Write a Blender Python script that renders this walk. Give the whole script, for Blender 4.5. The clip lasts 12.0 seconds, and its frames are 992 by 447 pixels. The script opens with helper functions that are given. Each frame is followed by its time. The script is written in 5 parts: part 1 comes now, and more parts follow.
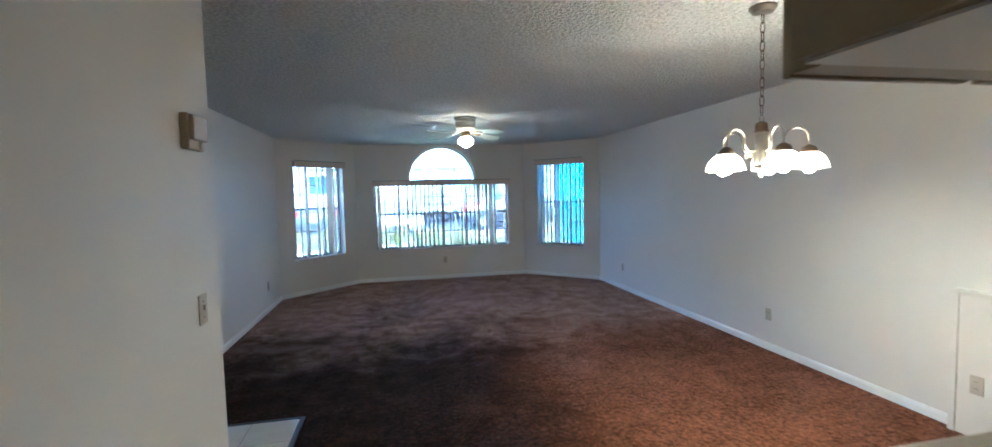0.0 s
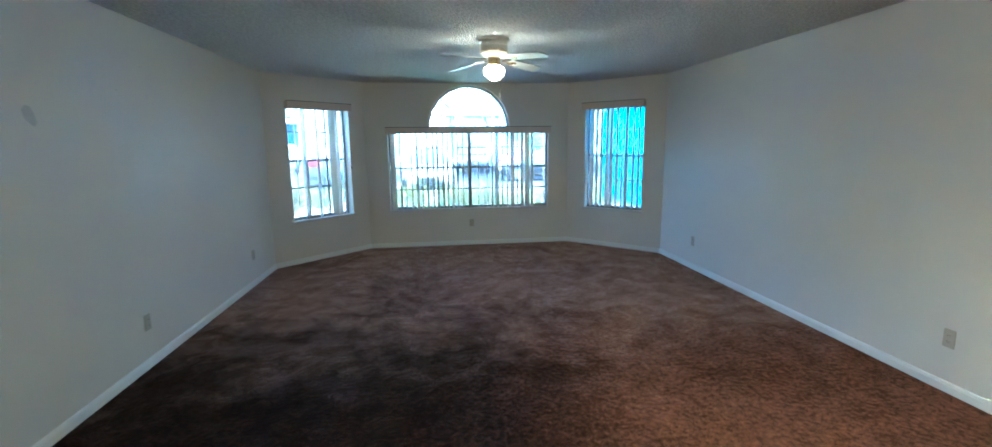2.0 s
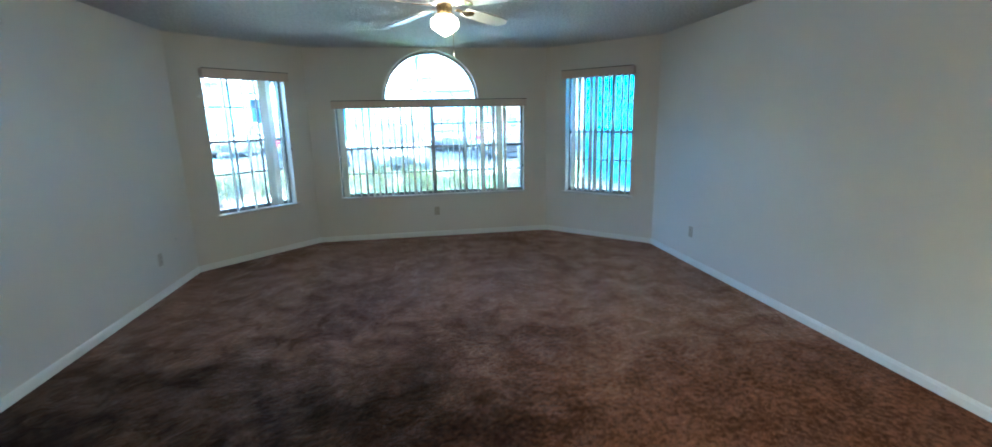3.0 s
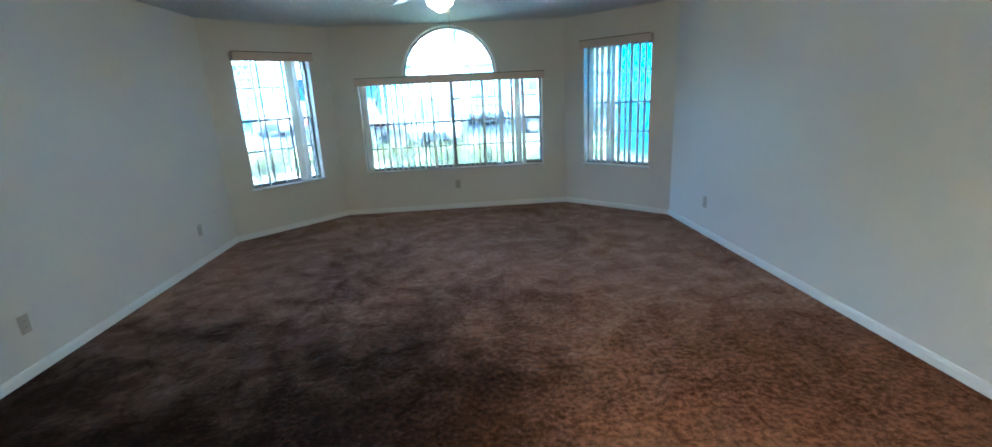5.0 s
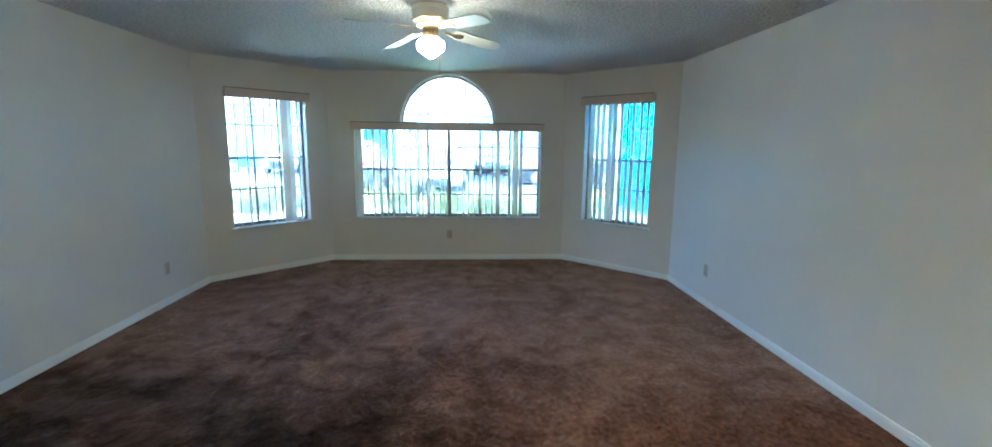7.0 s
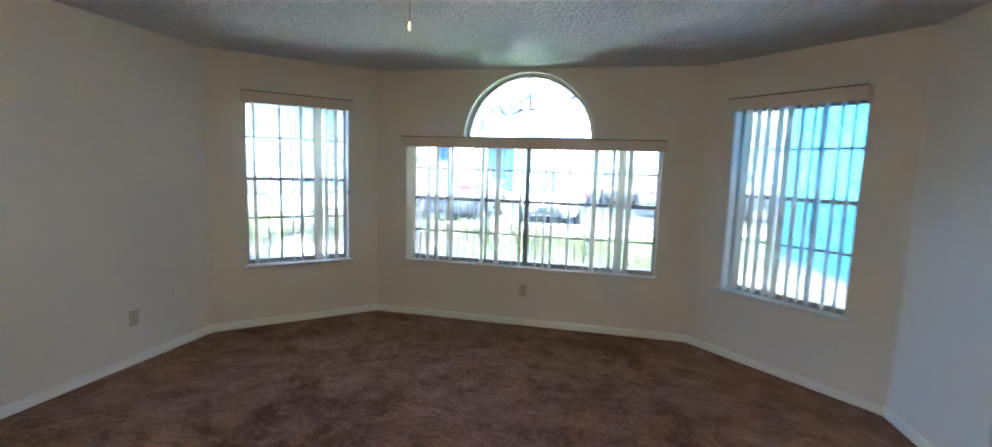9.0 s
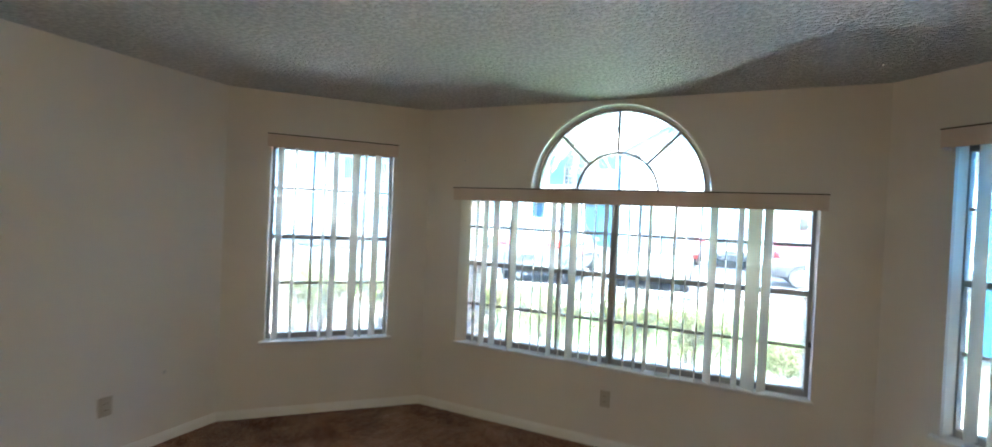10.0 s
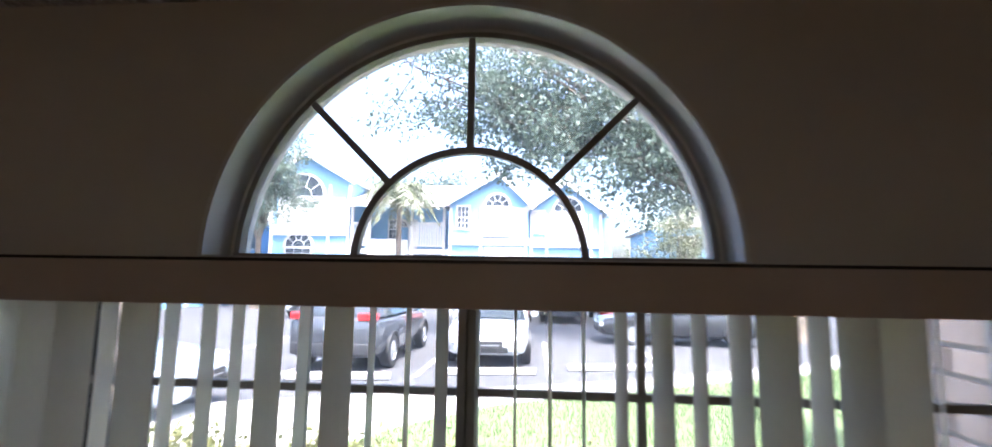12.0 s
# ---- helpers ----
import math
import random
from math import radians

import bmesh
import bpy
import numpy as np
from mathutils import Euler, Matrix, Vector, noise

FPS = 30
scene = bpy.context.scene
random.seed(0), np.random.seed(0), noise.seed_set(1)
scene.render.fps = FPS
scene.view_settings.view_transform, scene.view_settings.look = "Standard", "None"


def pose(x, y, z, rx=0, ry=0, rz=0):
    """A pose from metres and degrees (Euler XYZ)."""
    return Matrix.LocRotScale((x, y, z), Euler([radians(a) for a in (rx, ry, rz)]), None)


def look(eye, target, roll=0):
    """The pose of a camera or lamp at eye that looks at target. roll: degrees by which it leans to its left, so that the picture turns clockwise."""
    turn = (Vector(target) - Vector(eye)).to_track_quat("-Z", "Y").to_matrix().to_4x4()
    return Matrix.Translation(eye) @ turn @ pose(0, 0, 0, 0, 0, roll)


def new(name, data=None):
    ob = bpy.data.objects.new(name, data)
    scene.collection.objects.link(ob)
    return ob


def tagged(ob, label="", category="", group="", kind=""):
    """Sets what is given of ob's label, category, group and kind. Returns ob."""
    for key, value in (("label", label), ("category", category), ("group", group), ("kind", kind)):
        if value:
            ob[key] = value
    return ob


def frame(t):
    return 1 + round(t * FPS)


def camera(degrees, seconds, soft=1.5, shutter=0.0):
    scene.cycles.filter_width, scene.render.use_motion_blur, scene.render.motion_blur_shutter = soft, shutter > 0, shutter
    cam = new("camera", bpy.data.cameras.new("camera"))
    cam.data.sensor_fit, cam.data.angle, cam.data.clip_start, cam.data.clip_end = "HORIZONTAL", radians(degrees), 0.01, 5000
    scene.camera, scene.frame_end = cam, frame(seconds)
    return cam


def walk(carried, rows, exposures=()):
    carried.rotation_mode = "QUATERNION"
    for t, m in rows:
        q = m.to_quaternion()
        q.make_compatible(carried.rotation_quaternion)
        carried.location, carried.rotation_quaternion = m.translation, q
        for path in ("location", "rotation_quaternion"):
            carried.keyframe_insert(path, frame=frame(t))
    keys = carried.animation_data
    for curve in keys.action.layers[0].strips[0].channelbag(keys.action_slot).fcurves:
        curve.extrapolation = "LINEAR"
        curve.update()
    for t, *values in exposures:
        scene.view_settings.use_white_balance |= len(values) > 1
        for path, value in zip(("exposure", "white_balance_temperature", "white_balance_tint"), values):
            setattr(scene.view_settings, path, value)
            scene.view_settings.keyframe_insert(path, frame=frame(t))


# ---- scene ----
cam = camera(92.4, 12.0, soft=1.5, shutter=0.4)
PATH = [
    (0, (0.047, -0.202, 1.541), (0.446, 1.754, 1.413), -1.4),
    (0.5, (0.123, 0.093, 1.525), (0.44, 2.065, 1.427), -0.4),
    (1, (0.182, 0.454, 1.558), (0.37, 2.428, 1.301), 2.6),
    (1.5, (0.199, 0.862, 1.573), (0.383, 2.833, 1.284), 0.4),
    (2, (0.34, 1.225, 1.551), (0.581, 3.183, 1.219), -0.7),
    (2.5, (0.496, 1.647, 1.566), (0.759, 3.593, 1.186), 0.3),
    (3, (0.647, 2.119, 1.542), (0.953, 4.048, 1.113), -1.2),
    (3.2, (0.778, 2.273, 1.541), (1.084, 4.207, 1.135), -1.1),
    (4.8, (0.934, 2.002, 1.489), (1.057, 3.935, 0.992), -3.1),
    (5, (0.966, 1.928, 1.528), (1.081, 3.855, 1.003), -2.8),
    (5.5, (1.0, 1.847, 1.507), (1.035, 3.782, 1.0), -0.9),
    (6, (1.023, 1.849, 1.516), (1.024, 3.799, 1.072), -1.1),
    (6.5, (1.08, 1.898, 1.513), (1.121, 3.848, 1.07), -0.7),
    (7, (1.123, 2.205, 1.53), (1.234, 4.175, 1.204), 0.6),
    (7.2, (1.16, 2.33, 1.531), (1.262, 4.306, 1.237), 0.4),
    (8.8, (1.555, 3.801, 1.523), (1.229, 5.757, 1.264), 2.0),
    (9, (1.568, 4.028, 1.522), (1.135, 5.967, 1.289), 1.8),
    (9.5, (1.514, 4.562, 1.484), (0.731, 6.391, 1.283), 2.0),
    (10, (1.496, 5.142, 1.576), (0.661, 6.959, 1.552), 2.7),
    (10.5, (1.441, 5.764, 1.619), (0.918, 7.694, 1.651), 6.3),
    (11, (1.276, 6.384, 1.658), (1.034, 8.368, 1.709), 2.6),
    (11.5, (1.145, 6.941, 1.707), (0.965, 8.926, 1.879), 1.0),
    (12, (0.999, 7.442, 1.769), (0.848, 9.424, 1.993), 0.9),
]
EXPOSURES = [(0, 5.7, 4200, -1), (1.5, 5.8, 4050, -10), (3, 5.85, 4250, -12), (7, 5.95, 4250, -12), (9, 5.85, 5000, -3), (9.5, 5.6, 5050, -6), (10, 5.7, 5350, -1), (10.5, 4.9, 5600, 6), (11, 4.2, 5800, 12), (12, 3.55, 5900, 18)]
walk(cam, [(t, look(eye, target, roll)) for t, eye, target, roll in PATH], EXPOSURES)

# ---- world and sun ----
SUN_EL, SUN_AZ = radians(70), radians(152)
world = bpy.data.worlds.new("sky")
scene.world = world
world.use_nodes = True
wn = world.node_tree.nodes
sky = wn.new("ShaderNodeTexSky")
sky.sky_type, sky.sun_disc = "NISHITA", False
sky.sun_elevation, sky.sun_rotation = SUN_EL, SUN_AZ
sky.air_density, sky.dust_density = 1.0, 7.0
world.node_tree.links.new(sky.outputs[0], wn["Background"].inputs[0])
wn["Background"].inputs[1].default_value = 0.15
sun = new("sun", bpy.data.lights.new("sun", "SUN"))
sun.data.energy, sun.data.angle, sun.data.color = 1.7, radians(0.6), (1.0, 0.95, 0.87)
sun.matrix_world = look((math.sin(SUN_AZ) * math.cos(SUN_EL) * 40, math.cos(SUN_AZ) * math.cos(SUN_EL) * 40, math.sin(SUN_EL) * 40), (0, 0, 0))


def portal(at, to, w, h):
    ob = new("sky_portal", bpy.data.lights.new("sky_portal", "AREA"))
    ob.data.shape, ob.data.size, ob.data.size_y = "RECTANGLE", w, h
    ob.data.cycles.is_portal = True
    ob.matrix_world = look(at, to)


portal((0.85, 8.72, 1.16), (0.85, 0, 1.16), 2.45, 1.25)
portal((0.85, 8.72, 2.1), (0.85, 0, 2.1), 1.25, 0.65)
portal((-1.21 - 0.16, 7.98 + 0.16, 1.33), (3, 3.77, 1.33), 0.95, 1.55)
portal((2.92 + 0.16, 7.98 + 0.16, 1.33), (-1.29, 3.77, 1.33), 0.95, 1.55)


# ---- materials ----
def mat(name, c1, c2=None, scale=3.0, fine=150.0, rough=0.6, metal=0.0, bump=0.15, depth=0.002, mix=0.5, spec=0.5, coat=0.0, stretch=(1, 1, 1), vary=0.0):
    """Two colours mingled at two scales, with a fine relief."""
    m = bpy.data.materials.new(name)
    m.use_nodes = True
    n, l = m.node_tree.nodes, m.node_tree.links
    b = n["Principled BSDF"]
    c2 = c2 or tuple(v * 0.85 for v in c1)
    tc, mp = n.new("ShaderNodeTexCoord"), n.new("ShaderNodeMapping")
    mp.inputs["Scale"].default_value = stretch
    l.new(tc.outputs["Object"], mp.inputs[0])
    big, small = n.new("ShaderNodeTexNoise"), n.new("ShaderNodeTexNoise")
    for t, s, d in ((big, scale, 5), (small, fine, 3)):
        t.inputs["Scale"].default_value, t.inputs["Detail"].default_value = s, d
        l.new(mp.outputs[0], t.inputs["Vector"])
    blend = n.new("ShaderNodeMath")
    blend.operation = "MULTIPLY_ADD"
    l.new(small.outputs[0], blend.inputs[0])
    blend.inputs[1].default_value = mix
    off = n.new("ShaderNodeMath")
    off.operation = "MULTIPLY_ADD"
    l.new(big.outputs[0], off.inputs[0])
    off.inputs[1].default_value, off.inputs[2].default_value = 1.6, -0.3 - 0.5 * mix
    l.new(off.outputs[0], blend.inputs[2])
    blend.use_clamp = True
    ramp = n.new("ShaderNodeMix")
    ramp.data_type = "RGBA"
    l.new(blend.outputs[0], ramp.inputs[0])
    ramp.inputs[6].default_value, ramp.inputs[7].default_value = (*c1, 1), (*c2, 1)
    out = ramp.outputs[2]
    if vary:
        oi, hs, mr = n.new("ShaderNodeObjectInfo"), n.new("ShaderNodeHueSaturation"), n.new("ShaderNodeMapRange")
        l.new(oi.outputs["Random"], mr.inputs[0])
        mr.inputs[3].default_value, mr.inputs[4].default_value = 1 - vary, 1 + vary
        l.new(mr.outputs[0], hs.inputs["Value"])
        l.new(out, hs.inputs["Color"])
        out = hs.outputs[0]
    l.new(out, b.inputs["Base Color"])
    b.inputs["Roughness"].default_value, b.inputs["Metallic"].default_value = rough, metal
    b.inputs["Specular IOR Level"].default_value, b.inputs["Coat Weight"].default_value = spec, coat
    if bump:
        bp = n.new("ShaderNodeBump")
        bp.inputs["Strength"].default_value, bp.inputs["Distance"].default_value = bump, depth
        l.new(small.outputs[0], bp.inputs["Height"])
        l.new(bp.outputs[0], b.inputs["Normal"])
    return m


def glow(name, colour, strength):
    m = bpy.data.materials.new(name)
    m.use_nodes = True
    b = m.node_tree.nodes["Principled BSDF"]
    b.inputs["Base Color"].default_value = (0.9, 0.88, 0.84, 1)
    b.inputs["Emission Color"].default_value, b.inputs["Emission Strength"].default_value = (*colour, 1), strength
    b.inputs["Roughness"].default_value = 0.3
    return m


def glass(name, tint=(0.80, 0.825, 0.83)):
    m = bpy.data.materials.new(name)
    m.use_nodes = True
    n, l = m.node_tree.nodes, m.node_tree.links
    n.remove(n["Principled BSDF"])
    tr, gl, mx, fr = n.new("ShaderNodeBsdfTransparent"), n.new("ShaderNodeBsdfGlossy"), n.new("ShaderNodeMixShader"), n.new("ShaderNodeFresnel")
    tr.inputs[0].default_value = (*tint, 1)
    gl.inputs["Roughness"].default_value = 0.02
    fr.inputs[0].default_value = 1.45
    # Added translucent share puts a haze of outdoor light into the pane.
    veil, film = n.new("ShaderNodeBsdfTranslucent"), n.new("ShaderNodeMixShader")
    veil.inputs[0].default_value, film.inputs[0].default_value = (0.85, 0.87, 0.88, 1), 0.018
    l.new(tr.outputs[0], film.inputs[1])
    l.new(veil.outputs[0], film.inputs[2])
    l.new(fr.outputs[0], mx.inputs[0])
    l.new(film.outputs[0], mx.inputs[1])
    l.new(gl.outputs[0], mx.inputs[2])
    l.new(mx.outputs[0], n["Material Output"].inputs[0])
    return m


def woven_screen(name):
    """Fine grey fibreglass mesh: part of the light passes, part falls on the threads."""
    m = bpy.data.materials.new(name)
    m.use_nodes = True
    n, l = m.node_tree.nodes, m.node_tree.links
    b = n["Principled BSDF"]
    b.inputs["Base Color"].default_value, b.inputs["Roughness"].default_value = (0.075, 0.075, 0.072, 1), 0.7
    tr, mx = n.new("ShaderNodeBsdfTransparent"), n.new("ShaderNodeMixShader")
    mx.inputs[0].default_value = 0.36
    l.new(tr.outputs[0], mx.inputs[1])
    l.new(b.outputs[0], mx.inputs[2])
    l.new(mx.outputs[0], n["Material Output"].inputs[0])
    return m


def thin(name, colour, share):
    """A thin sheet that lets part of the light through: vinyl, leaves."""
    m = mat(name, colour, tuple(v * 0.9 for v in colour), scale=2, fine=60, rough=0.45, bump=0.05, depth=0.001)
    n, l = m.node_tree.nodes, m.node_tree.links
    b = n["Principled BSDF"]
    tl, mx = n.new("ShaderNodeBsdfTranslucent"), n.new("ShaderNodeMixShader")
    l.new(b.inputs["Base Color"].links[0].from_socket, tl.inputs[0])
    mx.inputs[0].default_value = share
    l.new(b.outputs[0], mx.inputs[1])
    l.new(tl.outputs[0], mx.inputs[2])
    l.new(mx.outputs[0], n["Material Output"].inputs[0])
    return m


def carpet_material():
    """Cut pile: broad brushed patches, tufts, fine fibres, a vacuumed nap that changes along a ragged line, and painted
    daylight and lamplight.
    """
    m = bpy.data.materials.new("carpet_pile")
    m.use_nodes = True
    n, l = m.node_tree.nodes, m.node_tree.links
    b = n["Principled BSDF"]
    tc = n.new("ShaderNodeTexCoord")

    def noise_at(scale, detail, rough=0.6, warp=0.0):
        t = n.new("ShaderNodeTexNoise")
        t.inputs["Scale"].default_value, t.inputs["Detail"].default_value, t.inputs["Roughness"].default_value, t.inputs["Distortion"].default_value = scale, detail, rough, warp
        l.new(tc.outputs["Object"], t.inputs["Vector"])
        return t.outputs[0]

    def math_of(op, a, b_, c=None):
        t = n.new("ShaderNodeMath")
        t.operation = op
        for k, v in enumerate((a, b_, c)):
            if v is None:
                continue
            if isinstance(v, (int, float)):
                t.inputs[k].default_value = v
            else:
                l.new(v, t.inputs[k])
        return t.outputs[0]

    broad, patch, tuft, fibre = noise_at(0.9, 4, 0.6, 0.5), noise_at(4.6, 7, 0.68, 0.35), noise_at(30, 5, 0.7), noise_at(230, 2)
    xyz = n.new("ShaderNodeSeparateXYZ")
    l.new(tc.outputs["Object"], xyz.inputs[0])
    # Darker left, lighter right: vacuumed pile plus uneven room light put into the colour.
    nap_and_light = math_of("MULTIPLY_ADD", broad, 0.9, xyz.outputs[0])
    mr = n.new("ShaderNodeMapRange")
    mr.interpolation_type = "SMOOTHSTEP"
    l.new(nap_and_light, mr.inputs[0])
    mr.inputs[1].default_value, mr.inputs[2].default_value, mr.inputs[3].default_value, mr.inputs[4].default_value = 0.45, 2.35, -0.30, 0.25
    # Brightening with y paints the daylight of the bay windows into the pile.
    window_light = n.new("ShaderNodeMapRange")
    window_light.interpolation_type = "SMOOTHSTEP"
    l.new(math_of("MULTIPLY_ADD", broad, 2.2, math_of("MULTIPLY_ADD", patch, 1.2, xyz.outputs[1])), window_light.inputs[0])
    window_light.inputs[1].default_value, window_light.inputs[2].default_value, window_light.inputs[3].default_value, window_light.inputs[4].default_value = 5.5, 7.7, 0.0, 1.0
    v = math_of("MULTIPLY", mr.outputs[0], math_of("MULTIPLY_ADD", window_light.outputs[0], -0.85, 1.0))
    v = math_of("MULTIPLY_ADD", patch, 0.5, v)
    v = math_of("MULTIPLY_ADD", window_light.outputs[0], 0.24, v)
    v = math_of("MULTIPLY_ADD", broad, 0.35, v)
    v = math_of("MULTIPLY_ADD", tuft, 1.3, v)
    v = math_of("MULTIPLY_ADD", fibre, 0.9, v)
    v = math_of("SUBTRACT", v, 1.125)
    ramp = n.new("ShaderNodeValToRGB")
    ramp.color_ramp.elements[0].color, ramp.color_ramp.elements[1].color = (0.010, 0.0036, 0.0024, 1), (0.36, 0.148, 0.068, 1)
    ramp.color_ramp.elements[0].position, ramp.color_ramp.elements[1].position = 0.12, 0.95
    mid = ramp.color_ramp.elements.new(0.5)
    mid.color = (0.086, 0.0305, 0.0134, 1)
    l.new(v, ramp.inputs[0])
    l.new(ramp.outputs[0], b.inputs["Base Color"])
    bp = n.new("ShaderNodeBump")
    bp.inputs["Strength"].default_value, bp.inputs["Distance"].default_value = 1.0, 0.02
    l.new(math_of("MULTIPLY_ADD", fibre, 0.35, tuft), bp.inputs["Height"])
    l.new(bp.outputs[0], b.inputs["Normal"])
    b.inputs["Roughness"].default_value, b.inputs["Specular IOR Level"].default_value = 0.95, 0.1
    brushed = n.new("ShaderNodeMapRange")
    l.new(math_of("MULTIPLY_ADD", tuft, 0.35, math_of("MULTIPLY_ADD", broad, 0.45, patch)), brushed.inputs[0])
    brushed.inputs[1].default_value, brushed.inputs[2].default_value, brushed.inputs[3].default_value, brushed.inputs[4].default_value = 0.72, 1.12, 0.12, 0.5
    # Sheen rises in the same painted daylight zone.
    l.new(math_of("MULTIPLY", brushed.outputs[0], math_of("MULTIPLY_ADD", window_light.outputs[0], 2.0, 0.15)), b.inputs["Sheen Weight"])
    b.inputs["Sheen Roughness"].default_value = 0.24
    b.inputs["Sheen Tint"].default_value = (0.94, 0.79, 0.72, 1)
    return m


def popcorn_material():
    """Sprayed acoustic texture: blobs a centimetre or two across, with crevice shade in the colour."""
    m = mat("popcorn_ceiling", (0.86, 0.845, 0.82), (0.81, 0.795, 0.77), scale=1.2, fine=60, rough=0.95, bump=0.0)
    n, l = m.node_tree.nodes, m.node_tree.links
    b = n["Principled BSDF"]
    tc, vo, no, mr, ml, mx, bp = n.new("ShaderNodeTexCoord"), n.new("ShaderNodeTexVoronoi"), n.new("ShaderNodeTexNoise"), n.new("ShaderNodeMapRange"), n.new("ShaderNodeMath"), n.new("ShaderNodeMix"), n.new("ShaderNodeBump")
    vo.inputs["Scale"].default_value, no.inputs["Scale"].default_value, no.inputs["Detail"].default_value = 62, 48, 3
    for t in (vo, no):
        l.new(tc.outputs["Object"], t.inputs["Vector"])
    l.new(no.outputs[0], mr.inputs[0])
    mr.inputs[1].default_value, mr.inputs[2].default_value = 0.40, 0.60
    ml.operation = "MULTIPLY_ADD"
    l.new(vo.outputs["Distance"], ml.inputs[0])
    ml.inputs[1].default_value = -0.8
    l.new(mr.outputs[0], ml.inputs[2])
    bp.inputs["Strength"].default_value, bp.inputs["Distance"].default_value = 1.0, 0.014
    l.new(ml.outputs[0], bp.inputs["Height"])
    l.new(bp.outputs[0], b.inputs["Normal"])
    mx.data_type = "RGBA"
    l.new(mr.outputs[0], mx.inputs[0])
    # Darker pit colour paints the shade between the blobs.
    mx.inputs[6].default_value = (0.64, 0.63, 0.61, 1)
    l.new(b.inputs["Base Color"].links[0].from_socket, mx.inputs[7])
    l.new(mx.outputs[2], b.inputs["Base Color"])
    return m


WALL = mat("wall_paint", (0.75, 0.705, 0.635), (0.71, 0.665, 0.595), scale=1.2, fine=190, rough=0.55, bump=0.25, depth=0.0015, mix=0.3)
CEIL = popcorn_material()
TRIM = mat("white_trim_paint", (0.86, 0.85, 0.82), (0.82, 0.805, 0.77), scale=6, fine=40, rough=0.4, bump=0.04)
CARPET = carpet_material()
TILE = mat("glazed_tile", (0.70, 0.68, 0.64), (0.62, 0.60, 0.56), scale=8, fine=60, rough=0.25, bump=0.05, vary=0.04)
GROUT = mat("tile_grout", (0.34, 0.31, 0.27), rough=0.9)
DARKMETAL = mat("dark_metal_strip", (0.06, 0.055, 0.05), rough=0.45, metal=0.7)
FRAME = mat("bronze_window_frame", (0.36, 0.345, 0.32), (0.29, 0.28, 0.26), scale=10, rough=0.5, metal=0.2, bump=0.05)
SILL = mat("marble_sill", (0.74, 0.72, 0.68), (0.6, 0.58, 0.55), scale=9, fine=30, rough=0.3, bump=0.0)
GLASS = glass("window_glass")
SCREEN = woven_screen("insect_screen_mesh")
SLAT = thin("vinyl_slat", (0.90, 0.86, 0.77), 0.42)
VALANCE = mat("vinyl_valance", (0.68, 0.57, 0.49), (0.62, 0.52, 0.44), scale=4, fine=50, rough=0.45, bump=0.04)
TANPLASTIC = mat("tan_plastic", (0.36, 0.26, 0.16), (0.31, 0.22, 0.135), scale=9, rough=0.4, bump=0.03)
PLASTIC = mat("almond_plastic", (0.52, 0.46, 0.36), (0.47, 0.41, 0.32), scale=9, rough=0.35, bump=0.03)
SLOT = mat("socket_slot", (0.06, 0.05, 0.045), rough=0.5)
BRASS = mat("polished_brass", (0.62, 0.46, 0.24), (0.5, 0.36, 0.18), scale=12, rough=0.25, metal=1.0, bump=0.02)
NICKEL = mat("brushed_nickel", (0.55, 0.50, 0.42), (0.42, 0.38, 0.32), scale=14, rough=0.32, metal=1.0, bump=0.03)
BRONZE = mat("aged_bronze", (0.20, 0.145, 0.09), (0.13, 0.09, 0.055), scale=14, rough=0.4, metal=0.9, bump=0.04)
WHITE = mat("white_enamel", (0.76, 0.74, 0.70), (0.70, 0.68, 0.63), scale=7, rough=0.35, bump=0.03)
LAMP = glow("lit_opal_glass", (1.0, 0.70, 0.40), 1.4)
BULB = glow("lit_bulb", (1.0, 0.78, 0.5), 5.0)
SHADE = glow("lit_frosted_glass", (1.0, 0.68, 0.36), 0.95)
CABINET = mat("almond_laminate", (0.38, 0.30, 0.18), (0.33, 0.26, 0.155), scale=5, fine=40, rough=0.4, bump=0.05)
COUNTER = mat("cream_laminate", (0.62, 0.54, 0.42), (0.55, 0.48, 0.37), scale=12, fine=80, rough=0.35, bump=0.03)
DOORPAINT = mat("cream_door_paint", (0.66, 0.60, 0.50), (0.60, 0.545, 0.45), scale=3, fine=60, rough=0.4, bump=0.06)


# ---- mesh helpers ----
def box(bm, x0, y0, z0, x1, y1, z1, bevel=0.0):
    g = bmesh.ops.create_cube(bm, size=1, matrix=Matrix.Translation(((x0 + x1) / 2, (y0 + y1) / 2, (z0 + z1) / 2)) @ Matrix.Diagonal((x1 - x0, y1 - y0, z1 - z0, 1)))
    if bevel:
        es = list({e for v in g["verts"] for e in v.link_edges})
        bmesh.ops.bevel(bm, geom=es, offset=bevel, segments=2, affect="EDGES", profile=0.5)
    return bm


def boxed(*a, bevel=0.0):
    return box(bmesh.new(), *a, bevel=bevel)


def prism(bm, poly, z0, z1):
    lo = [bm.verts.new((x, y, z0)) for x, y in poly]
    hi = [bm.verts.new((x, y, z1)) for x, y in poly]
    n = len(poly)
    bm.faces.new(lo[::-1])
    bm.faces.new(hi)
    for i in range(n):
        bm.faces.new((lo[i], lo[(i + 1) % n], hi[(i + 1) % n], hi[i]))
    bmesh.ops.recalc_face_normals(bm, faces=bm.faces[:])
    return bm


